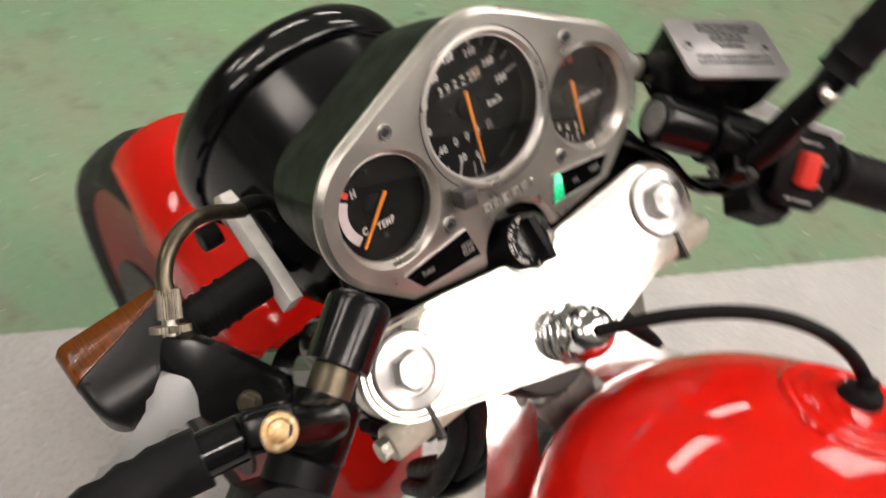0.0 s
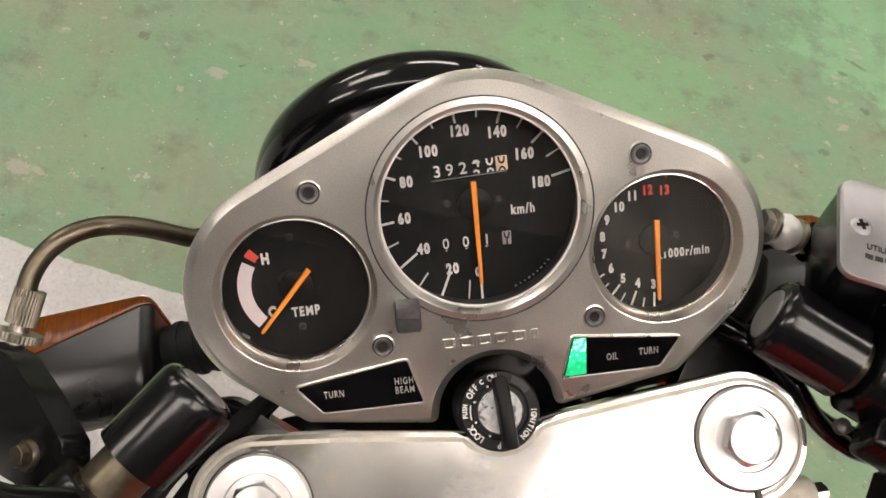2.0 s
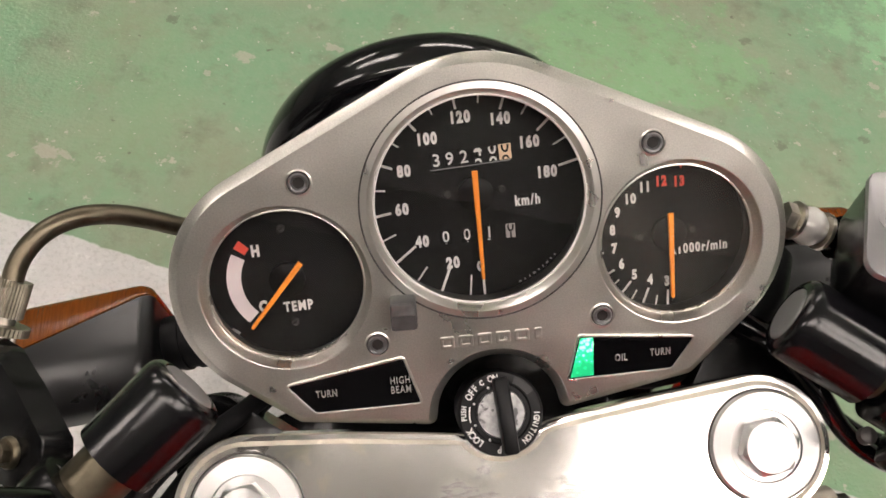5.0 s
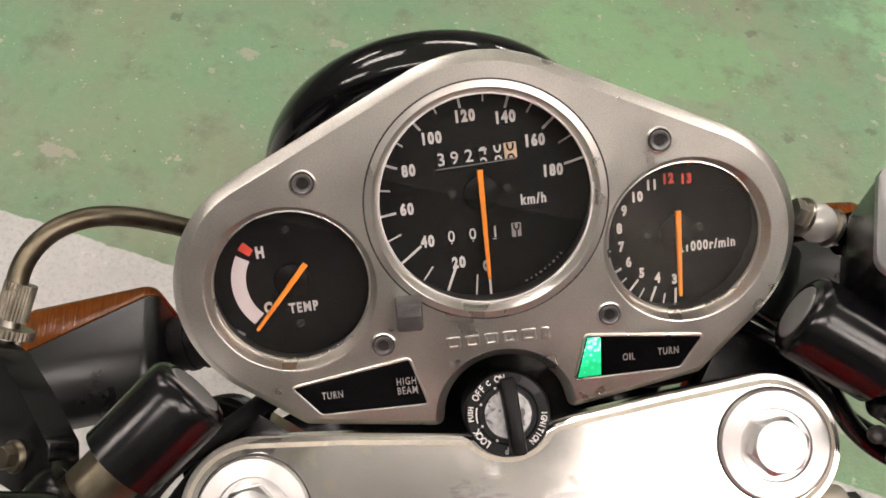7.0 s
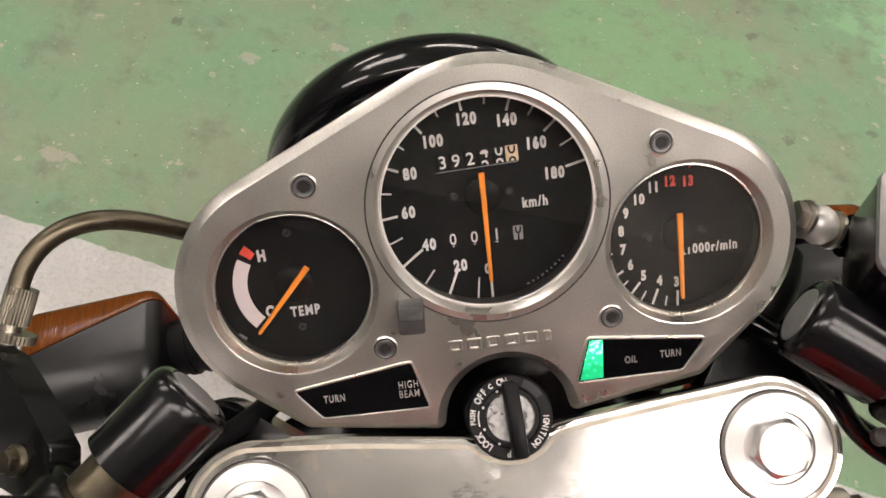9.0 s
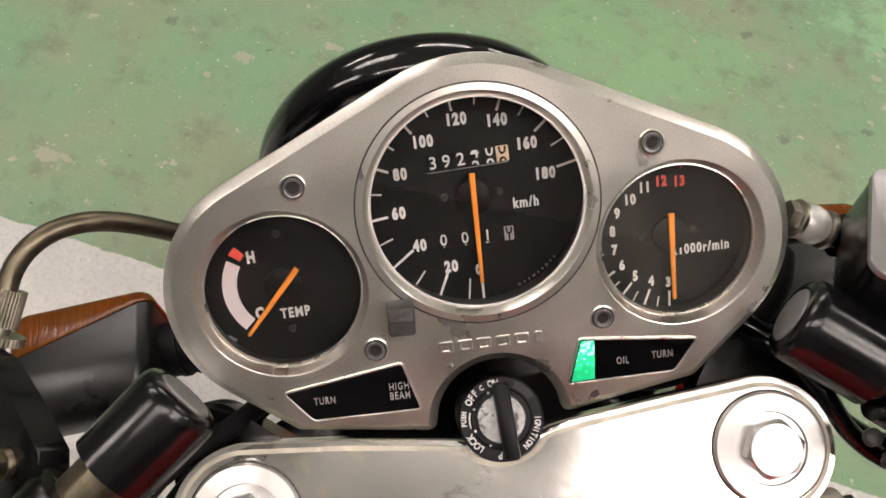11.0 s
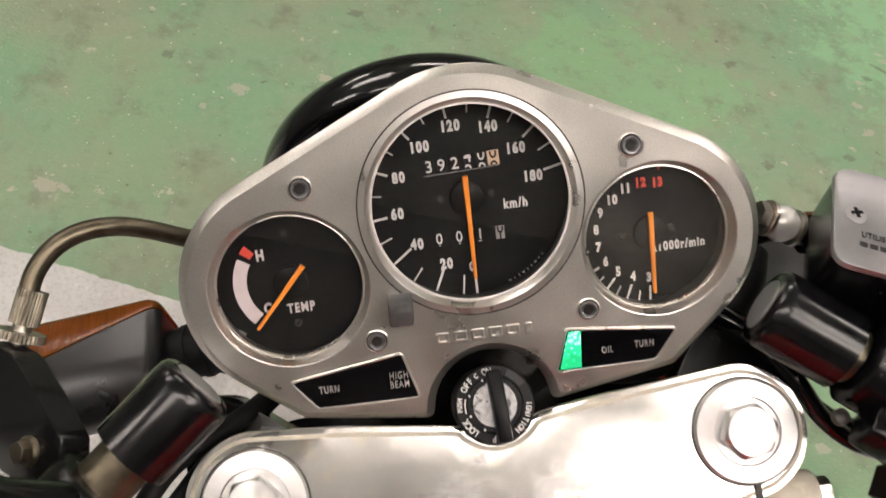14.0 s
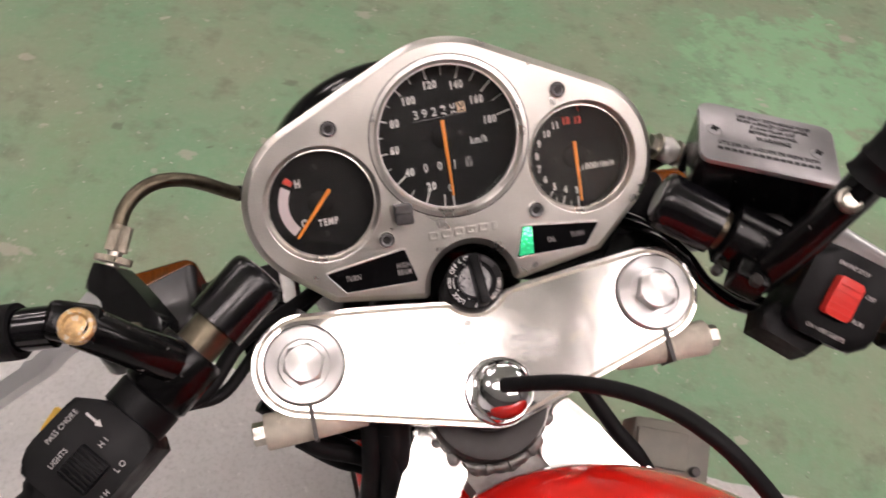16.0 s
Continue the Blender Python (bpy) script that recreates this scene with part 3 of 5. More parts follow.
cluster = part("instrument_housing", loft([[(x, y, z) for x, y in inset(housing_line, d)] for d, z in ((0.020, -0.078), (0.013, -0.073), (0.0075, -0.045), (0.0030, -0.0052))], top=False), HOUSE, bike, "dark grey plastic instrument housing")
fine_line = resample(outline, 0.002)
part("face_plate", sheet([inset(fine_line, 0.0036), circle(*SPEEDO, 0.0431, 96), circle(*TEMP, 0.0308, 96), circle(*TACH, 0.0308, 96)], 0.003), PLATE, cluster, "satin silver face plate")
part("plate_edge", loft([[(x, y, z) for x, y in inset(fine_line, d)] for d, z in ((0.0046, -0.0050), (0.0004, -0.0056), (0.0, -0.0034), (0.0003, -0.0029), (0.0031, -0.0003), (0.0036, 0.0))], False, False), PLATE, cluster, "chamfered silver plate edge", smooth=15)
for x, y in ((-0.0621, 0.0), (0.0621, 0.0), (-0.0422, -0.0629), (0.0409, -0.0621)):
    # a solid dark ring gives the gap round each screw its shade
    part("screw_shade_ring", ring_lathe([(0.0036, -0.001), (0.0036, 0.0002), (0.0041, 0.0003), (0.0041, -0.001)], 32), GREASY, cluster, "dark ring in place of the shaded gap round the screw", DASH @ at(x, y))
    part("seat_rim", ring_lathe([(0.0040, -0.001), (0.0040, 0.0002), (0.0043, 0.0006), (0.0047, 0.0004), (0.0048, -0.001)], 32), PLATE, cluster, "bright countersunk rim", DASH @ at(x, y))
    part("screw", ring_lathe([(0.0019, -0.001), (0.0020, 0.0002), (0.0026, 0.0011), (0.0032, 0.0012), (0.0036, 0.0006), (0.0036, -0.001)], 28), SCREW, cluster, "dark grey socket screw", DASH @ at(x, y))
    part("screw_socket", prism(hexagon(0.0023, 15), -0.002, 0.0003), COLLAR, cluster, "dark hex socket", DASH @ at(x, y))
# plain raised shapes where the maker's mark stands
for i, w in enumerate((0.0052, 0.0054, 0.0052, 0.0054, 0.0054, 0.0028)):
    shape = rounded(w, 0.0046, 0.0007, 4)
    inner = rounded(w - 0.0024, 0.0022, 0.0004, 4)
    part("maker_mark", sheet([shape, inner], 0.0022, 0.0002), PLATE, cluster, m=DASH @ at(-0.0168 + i * 0.0069 - (0.0008 if i == 5 else 0), -0.0656 - i * 0.0001, 0.0005, -1))
part("reset_knob", block(0.0094, 0.0105, 0.011, 0.0012, 2, (0, 0, 0.0045)), KNOB, cluster, "worn grey-black square trip reset knob", DASH @ at(-0.0314, -0.0502, 0, -3))
part("knob_cap", block(0.0088, 0.0048, 0.0014, 0.0005, 1), KNOBTOP, cluster, "scuffed grey knob top", DASH @ at(-0.0314, -0.0472, 0.0103, -3))


def lamp_window(points, name, texts, lamp=None):
    cx, cy = sum(p[0] for p in points) / len(points), sum(p[1] for p in points) / len(points)
    inner = [(x - cx, y - cy) for x, y in points]
    window = part(name, prism(inner, -0.003, 0.0004), SMOKED, bike, "smoked warning lamp window with a bright edge", DASH @ at(cx, cy))
    outer = [(x - cx, y - cy) for x, y in inset(points, -0.0009)]
    part("window_edge", sheet([outer, inner], 0.004, 0.0003), BEZEL, window, m=DASH @ at(cx, cy, 0.0009))
    for text, x, y, h in texts:
        part("lettering", letters(text, h, 0.66, 0.0001, 0.00004, 1.2), WINDOWPRINT, window, "grey warning lamp lettering", DASH @ at(x, y, 0.0006, -1.5))
    if lamp:
        part("green_lamp", prism([(x - cx, y - cy) for x, y in lamp], -0.002, 0.0011), GREEN, window, "lit green neutral lamp", DASH @ at(cx, cy))
    return window


def soften(points, r=0.0012):
    """Rounds the corners of a flat outline (anticlockwise)."""
    out = []
    for i, (x, y) in enumerate(points):
        p, a, b = Vector((x, y)), Vector(points[i - 1]), Vector(points[(i + 1) % len(points)])
        u, v = (a - p).normalized() * r, (b - p).normalized() * r
        out += [tuple(p + u * (1 - k) ** 2 + v * k ** 2) for k in (0, 0.25, 0.5, 0.75, 1)]
    return out


lamp_window(soften([(-0.0680, -0.0868), (-0.0290, -0.0878), (-0.0338, -0.0696), (-0.0768, -0.0752)]), "warning_window",
            (("TURN", -0.0631, -0.0798, 0.0028), ("HIGH", -0.0357, -0.0780, 0.0029), ("BEAM", -0.0357, -0.0817, 0.0029)))
lamp_window(soften([(0.0268, -0.0858), (0.0660, -0.0862), (0.0746, -0.0750), (0.0318, -0.0694)]), "warning_window",
            (("OIL", 0.0470, -0.0797, 0.0028), ("TURN", 0.0619, -0.0793, 0.0028)),
            [(0.0276, -0.0852), (0.0362, -0.0852), (0.0369, -0.0704), (0.0322, -0.0701)])


def gauge(name, label, centre, hub, depth, radius, bezel, needle, ticks, numbers, screws):
    """A dial with its bezel, glass, hub, needle, tick marks and numbers. Angles run clockwise from straight down."""
    m = DASH @ at(*centre)
    big = max(bezel)[0]
    dial = part(name, lathe([(radius, depth - 0.003), (radius, depth)], 72), DIAL, bike, label, m)
    # the groove round the big bezel: its shade laid on as a dark ring
    if big > 0.04:
        part("bezel_shade_ring", ring_lathe([(big - 0.0002, -0.001), (big - 0.0002, 0.0003), (big + 0.0004, 0.0003), (big + 0.0004, -0.001)], 96), GREASY, dial, m=m)
    part("bezel", ring_lathe(bezel, 96), BEZEL if big > 0.04 else PLATE, dial, "bright metal bezel ring" if big > 0.04 else "silver funnel rim", m)
    lip, low = min(bezel)[0], bezel[-2][1]
    part("lip", ring_lathe([(lip + 0.0002, low + 0.0010), (lip - 0.0003, low + 0.0011), (lip - 0.0006, low + 0.0004), (lip - 0.0004, low - 0.0002), (lip + 0.0002, low - 0.0002)], 96), PRINT if big > 0.04 else BEZEL, dial, "thin pale lip round the glass", m)
    part("dial_wall", ring_lathe([(lip + 0.0008, low - 0.0012), (lip - 0.0002, low - 0.0010), (radius - 0.0002, depth + 0.0003), (radius + 0.0012, depth + 0.0003)], 72), INNERWALL, dial, "dark wall round the dial", m)
    glass = part("glass", lathe([(lip - 0.0001, low - 0.0006), (lip * 0.75, low - 0.0003), (lip * 0.4, low - 0.0001), (0.0004, low)], 64, True), HAZED if name == "tachometer" else GLASS, dial, "clear dial glass with a film of dust and haze", m)
    glass.visible_shadow = False
    h = DASH @ at(hub[0], hub[1], depth)
    part("hub", lathe([(0.0066, 0.0), (0.0066, 0.0018), (0.0058, 0.0024)], 40), BLACK, dial, "black needle hub", h)
    for (ang, r0, r1, w) in ticks:
        part("tick", prism([(r0, -w / 2), (r1, -w / 2), (r1, w / 2), (r0, w / 2)], 0.0, 0.0003), PRINT, dial, m=h @ pose(0, 0, 0, 0, 0, -90 - ang))
    for text, x, y, size, mat in numbers:
        word = len(text) > 3
        part("lettering" if word else "numeral", letters(text, size * 1.05, 0.74 if word else 0.76, 0.0001, size * (0.055 if word else 0.085), 1.25), mat, dial, m=h @ at(x, y, 0.0003))
    ang, tail, tip = needle
    part("needle", prism([(-tail, -0.0011), (tip - 0.0004, -0.00066), (tip, -0.0003), (tip, 0.0003), (tip - 0.0004, 0.00066), (-tail, 0.0011)], 0.0032, 0.0043, 0.0003, 1), NEEDLE, dial, "orange pointer", h @ pose(0, 0, 0, 0, 0, -90 - ang))
    for dx, dy in screws:
        part("dial_screw", lathe([(0.0015, 0), (0.0015, 0.0005), (0.0011, 0.0009)], 16), GREASY, dial, "small dark dial screw", h @ at(dx, dy))
        part("screw_slot", block(0.0022, 0.0005, 0.0004), DIAL, dial, m=h @ at(dx, dy, 0.0008, 35))
    return dial, h


MAJOR = {0: 0, 20: 24, 40: 54, 60: 83, 80: 113, 100: 142.5, 120: 172, 140: 201, 160: 229.5, 180: 257.5}
MINOR = [8, 38.5, 68.5, 98, 127.5, 157, 186.5, 215, 243.5]
SPEEDS = {"20": (-0.0110, -0.0259), "40": (-0.0217, -0.0163), "60": (-0.0279, -0.0031), "80": (-0.0256, 0.0112), "100": (-0.0161, 0.0221), "120": (-0.0033, 0.0287), "140": (0.0112, 0.0266), "160": (0.0212, 0.0169), "180": (0.0270, 0.0050)}
speedo_bezel = [(0.0429, -0.004), (0.0429, -0.0004), (0.0427, 0.0002), (0.0403, 0.0005), (0.0400, 0.0002), (0.0383, -0.0024), (0.0380, -0.0032), (0.0390, -0.0040)]
small_bezel = [(0.0314, -0.004), (0.0314, -0.0006), (0.0308, -0.0003), (0.0305, -0.0004), (0.0284, -0.0046), (0.0282, -0.0054), (0.0292, -0.0060)]
speedometer, hub_s = gauge("speedometer", "black speedometer dial to 180 km/h, needle at zero", SPEEDO, (0.0002, -0.0154), -0.0188, 0.0408, speedo_bezel, (0.5, 0.0092, 0.0326),
    [(a, 0.0300 if v < 60 else 0.0322, 0.0400, 0.0009) for v, a in MAJOR.items()] + [(a, 0.0335 if a > 8 else 0.0318, 0.0398, 0.0006) for a in MINOR],
    [(t, x, y, 0.0038, PRINT) for t, (x, y) in SPEEDS.items()] + [("0", -0.0010, -0.0285, 0.0034, PRINT), ("km/h", 0.0191, -0.0048, 0.0036, PRINT)], ((-0.0107, 0.0008), (0.0097, 0.0005)))
# counter drums and their digits
COUNTER = hub_s @ at(0, 0.0141, 0, 1.5)
for i, (d, low, x) in enumerate(zip("392400", "   299", (-0.0133, -0.0084, -0.0031, 0.0022, 0.0075, 0.0122))):
    part("counter_drum", block(0.0046, 0.0058, 0.0006, 0.0002, 1), CREAMDRUM if i == 5 else BLACK, speedometer, m=COUNTER @ at(x, 0))
    ink = DIAL if i == 5 else PRINT
    for ch, dy in ((d, 0.0 if i < 3 else 0.0019), (low, -0.0037)):
        if ch != " ":
            bm = letters(ch, 0.0046, 0.98, 0.0001, 0.00006)
            for v in bm.verts:
                v.co.y += dy
            for edge, side in ((0.0027, 1), (-0.0027, -1)):
                bmesh.ops.bisect_plane(bm, geom=bm.verts[:] + bm.edges[:] + bm.faces[:], plane_co=(0, edge, 0), plane_no=(0, side, 0), clear_outer=True)
            part("numeral", bm, ink, speedometer, m=COUNTER @ at(x, 0, 0.0006))
part("counter_line", block(0.0300, 0.00026, 0.0003), GREYPRINT, speedometer, m=COUNTER @ at(-0.0010, -0.0033, 0.0003))
TRIP = hub_s @ at(0, -0.0157, 0, -0.5)
for i, (d, low, x) in enumerate(zip("0010", "1121", (-0.0127, -0.0047, 0.0037, 0.0118))):
    part("counter_drum", block(0.0036 if i == 3 else 0.0042, 0.0054, 0.0006, 0.0002, 1), WINDOWPRINT if i == 3 else BLACK, speedometer, m=TRIP @ at(x, 0))
    for ch, dy in ((d, 0.0017 if i == 3 else 0.0002), (low, -0.0028 if i == 3 else -0.0046)):
        bm = letters(ch, 0.0043, 0.9, 0.0001, 0.00006)
        for v in bm.verts:
            v.co.y += dy
        for edge, side in ((0.0025, 1), (-0.0025, -1)):
            bmesh.ops.bisect_plane(bm, geom=bm.verts[:] + bm.edges[:] + bm.faces[:], plane_co=(0, edge, 0), plane_no=(0, side, 0), clear_outer=True)
        if len(bm.verts):
            part("numeral", bm, DIAL if i == 3 else PRINT, speedometer, m=TRIP @ at(x, 0, 0.0006))
for i in range(9):
    a = radians(-69 + i * 3.1)
    part("small_print", block(0.0006 if i % 3 else 0.0011, 0.0008, 0.0002), GREYPRINT, speedometer, m=hub_s @ at(0.0388 * math.cos(a), 0.0388 * math.sin(a), 0.0002, -69 + i * 3.1 + 90))

RPM = {"3": (-0.0013, -0.0192), "4": (-0.0078, -0.0179), "5": (-0.0138, -0.0151), "6": (-0.0186, -0.0102), "7": (-0.0211, -0.0038), "8": (-0.0214, 0.0034), "9": (-0.0192, 0.0101), "10": (-0.0142, 0.0148), "11": (-0.0085, 0.0187), "12": (-0.0023, 0.0203), "13": (0.0045, 0.0195)}
tachometer, hub_t = gauge("tachometer", "black rev counter dial with red figures, needle at idle", TACH, (0.0716, -0.0388), -0.0168, 0.0298, small_bezel, (0.3, 0.0086, 0.0250),
    [(2.5, 0.0228, 0.0292, 0.0008), (12, 0.0250, 0.0292, 0.0005), (22, 0.0228, 0.0292, 0.0008), (31.5, 0.0250, 0.0292, 0.0005), (41, 0.0232, 0.0290, 0.0008), (50.5, 0.0256, 0.0288, 0.0005), (60.5, 0.0246, 0.0284, 0.0008), (79, 0.0256, 0.0274, 0.0007), (96, 0.0262, 0.0276, 0.0006)],
    [(t, x, y, 0.0034, REDPRINT if t in ("12", "13") else PRINT) for t, (x, y) in RPM.items()] + [("x1000r/min", 0.0116, -0.0070, 0.0034, PRINT)], ((-0.0112, -0.0003), (0.0089, 0.0006)))
part("tick", prism([(-0.0003, 0.0245), (0.0003, 0.0245), (0.0003, 0.0285), (-0.0003, 0.0285)], 0, 0.0003), REDPRINT, tachometer, m=hub_t @ at(0.0055, 0.0))

temperature, hub_c = gauge("temperature_gauge", "black temperature gauge dial with white and red band", TEMP, (-0.0727, -0.0384), -0.0140, 0.0298, small_bezel, (42.5, 0.0090, 0.0225),
    [], [("H", -0.0101, 0.0119, 0.0038, PRINT), ("C", -0.0104, -0.0097, 0.0038, PRINT), ("TEMP", 0.0025, -0.0110, 0.0035, PRINT)], ((0.0002, 0.0195), (0.0004, -0.0170)))
part("tick", block(0.0034, 0.0010, 0.0003), GREYPRINT, temperature, m=hub_c @ at(-0.0219, -0.0180, 0.0002, -40))
part("white_band", prism(circle(0, 0, 0.0223, 24, 148, 223) + circle(0, 0, 0.0170, 24, 223, 148), 0.0, 0.0003), PINKISH, temperature, "white safe temperature band", hub_c)
part("red_band", prism(circle(0, 0, 0.0227, 8, 133, 142) + circle(0, 0, 0.0179, 8, 142, 133), 0.0, 0.0003), REDPRINT, temperature, "red overheating mark", hub_c)

# -- ignition switch
IGN = DASH @ aim((-0.0004, -0.0921, 0.0090), FORK_UP)
ignition = part("ignition_switch", lathe([(0.0150, -0.045), (0.0156, -0.044), (0.0156, -0.0010), (0.0149, 0.0), (0.0112, 0.0), (0.0106, -0.0006), (0.0096, -0.0006)], 64), BLACK, bike, "black round ignition switch with white lettering", IGN)
part("lock_cylinder", lathe([(0.0090, -0.004), (0.0090, 0.0002), (0.0086, 0.0007)], 48), LOCK, ignition, "worn chrome lock cylinder", IGN)
part("key", block(0.0054, 0.0275, 0.0110, 0.0012, 2, (0, 0, 0.0052)), BLACK, ignition, "black plastic key in the lock", IGN @ at(0.0012, -0.0006, 0, 2))
for text, ang, r, h in (("ON", 6, 0.0130, 0.0024), ("C", 26, 0.0130, 0.0018), ("OFF", 48, 0.0130, 0.0025), ("PUSH", 84, 0.0136, 0.0018), ("LOCK", 126, 0.0130, 0.0025), ("P", 171, 0.0130, 0.0025), ("IGNITION", -120, 0.0131, 0.0021)):
    n = len(text)
    for i, ch in enumerate(text):
        a = ang + (n - 1) / 2 * h / r * 44 - i * h / r * 44
        part("lettering", letters(ch, h, 0.8, 0.00008, 0.0001), PRINT, ignition, m=IGN @ pose(0, 0, 0.00008, 0, 0, a) @ at(0, r))
part("push_arrow", prism(circle(0, 0, 0.0118, 10, 162, 190) + circle(0, 0, 0.0113, 10, 190, 162), 0.0, 0.0002), PRINT, ignition, m=IGN)
part("black_tag", prism(circle(0, 0, 0.0145, 6, 28, 62) + circle(0, 0, 0.0118, 6, 62, 28), 0.0, 0.0003), LIDTEXT, ignition, m=IGN)
for a in (20, 64, 108, 150, 186):
    part("position_dot", lathe([(0.0005, 0), (0.0005, 0.0002)], 10), PRINT, ignition, m=IGN @ at(0.0104 * math.cos(radians(a + 90)), 0.0104 * math.sin(radians(a + 90)), -0.0001))

# -- top clamp, fork caps and steering stem
TOP = -0.0062
line = hull(circle(-0.0972, 0, 0.0272, 72) + circle(0.0958, 0, 0.0262, 72) + circle(0, -0.0345, 0.0192, 48))
front = max(range(len(line)), key=lambda i: (line[i][0] - line[(i + 1) % len(line)][0]) if line[i][1] > 0 else 0)
dip = [(0.0600, 0.0232), (0.0240, 0.0196), (0.0178, 0.0186)] + [(0.0172 * math.cos(radians(a)), 0.0270 + 0.0172 * math.sin(radians(a))) for a in range(-35, -146, -10)] + [(-0.0178, 0.0180), (-0.0240, 0.0190), (-0.0600, 0.0238)]
line = line[:front + 1] + dip + line[front + 1:]
clamp = part("top_clamp", prism(resample(line, 0.004), TOP - 0.022, TOP, 0.0014, 3), CLAMPMETAL, bike, "polished bare aluminium top fork clamp with stains", CLAMP)
part("clamp_edge", loft([[(x, y, z) for x, y in inset(resample(line, 0.002), d)] for d, z in ((-0.0002, TOP - 0.0070), (-0.0003, TOP - 0.0034), (0.0002, TOP - 0.0018), (0.0010, TOP - 0.0006), (0.0018, TOP + 0.0000), (0.0025, TOP + 0.00015), (0.0036, TOP + 0.00015))], False, False), CREAM, clamp, "cream lacquered clamp edge", CLAMP)
for s in (-1, 1):
    cap = CLAMP @ at(0.0972 * s, 0.0)
    ob = part("fork_cap", lathe([(0.0208, TOP - 0.006), (0.0208, TOP + 0.0014), (0.0200, TOP + 0.0024), (0.0136, TOP + 0.0026), (0.0132, TOP + 0.0016), (0.0112, TOP + 0.0016)], 72), TURNED, clamp, "turned aluminium fork cap", cap)
    part("cap_bolt", bolt_head(0.0112, TOP + 0.001, 0.0022, 8), TURNED, clamp, "hexagonal fork cap bolt", cap, 20)
    # no gap is cut here; a dark ring carries its shade
    part("cap_shade_ring", ring_lathe([(0.0207, TOP - 0.002), (0.0207, TOP + 0.0004), (0.0215, TOP + 0.0004), (0.0215, TOP - 0.002)], 64), GREASY, clamp, "dark ring in place of the shaded gap round the cap", cap)
    pin = CLAMP @ aim((0.0700 * s, -0.0292, -0.0172), (s, 0, 0), (0, 1, 0))
    part("pinch_boss", lathe([(0.0078, 0.0), (0.0084, 0.010), (0.0092, 0.030), (0.0098, 0.0525), (0.0092, 0.0535)], 32), CREAM, clamp, "cast pinch bolt boss", pin)
    part("pinch_bolt", bolt_head(0.0062, 0.0530, 0.0600), STEEL, clamp, "steel pinch bolt head", pin, 20)
    # the pinch slot is a dark bar set in, coloured like its shaded inside
    part("slot_shade_bar", block(0.0022, 0.0190, 0.020, at=(0.098 * s, -0.0298, -0.0148)), GREASY, clamp, "dark bar in place of the shaded clamp slot", CLAMP)
    part("fork_tube", lathe([(0.0205, -0.70), (0.0205, TOP - 0.0225)], 40), GLOSS, bike, "black enamelled fork tube", CLAMP @ at(0.0972 * s, 0))
    lug = hull(circle(0.0972 * s, 0, 0.0282, 48) + (circle(0.1085, 0.034, 0.018, 32) if s > 0 else circle(-0.1130, 0.028, 0.016, 32)))
    part("bar_lug", prism(resample(lug, 0.005), -0.056, -0.0288, 0.003, 3), WORN, bike, "black cast lug of the handlebar clamp", CLAMP)
    part("bar_clamp", lathe([(0.0205, -0.060), (0.0275, -0.058), (0.0275, -0.030), (0.0205, -0.0286)], 40), WORN, bike, "black clip-on handlebar clamp", CLAMP @ at(0.0972 * s, 0))
STEM = CLAMP @ at(0.0, -0.0348)
stem = part("stem_nut", lathe([(0.0182, TOP - 0.003), (0.0182, TOP + 0.0016), (0.0172, TOP + 0.0030), (0.0160, TOP + 0.0032)], 56), CHROME, bike, "polished steering stem nut", STEM)
part("nut", prism(hexagon(0.0178, 12), TOP + 0.002, 0.0030, 0.0022, 3), CHROME, stem, "chrome hexagonal nut", STEM)
part("dome", lathe([(0.0158, 0.002), (0.0162, 0.0060), (0.0160, 0.0095), (0.0152, 0.0130), (0.0137, 0.0162), (0.0115, 0.0188), (0.0084, 0.0206), (0.0046, 0.0215), (0.0004, 0.0217)], 56), CHROME, stem, "chrome domed cap", STEM)
part("head_collar", ring_lathe([(0.0180, -0.060), (0.0350, -0.060), (0.0352, -0.040), (0.0335, -0.0365), (0.0230, -0.0355), (0.0180, -0.037)], 56), COLLAR, bike, "greasy dark steering head collar", STEM @ at(-0.001, -0.001))
part("stem_tube", lathe([(0.0150, -0.20), (0.0150, TOP - 0.021)], 32), GREASY, bike, "steering stem tube", STEM)
part("lower_clamp", prism(resample(hull(circle(-0.0972, 0, 0.028, 40) + circle(0.0972, 0, 0.028, 40) + circle(0, -0.0345, 0.026, 32)), 0.006), -0.20, -0.17, 0.002), GLOSS, bike, "black lower fork clamp", CLAMP)

# breather hose from the stem cap over to the tank
hose = bezier([(-0.0012, -0.1386, 0.0495), (0.0636, -0.1153, 0.1355), (0.0876, -0.1563, 0.1576), (0.099, -0.2285, 0.1435), (0.1516, -0.276, 0.0980)], 10)[:7]
part("breather_hose", tube(smooth_path([*hose, (0.0965, -0.2045, 0.1402), (0.0922, -0.2132, 0.1360)], 6), 0.0039, 16), RUBBER, bike, "black rubber breather hose")


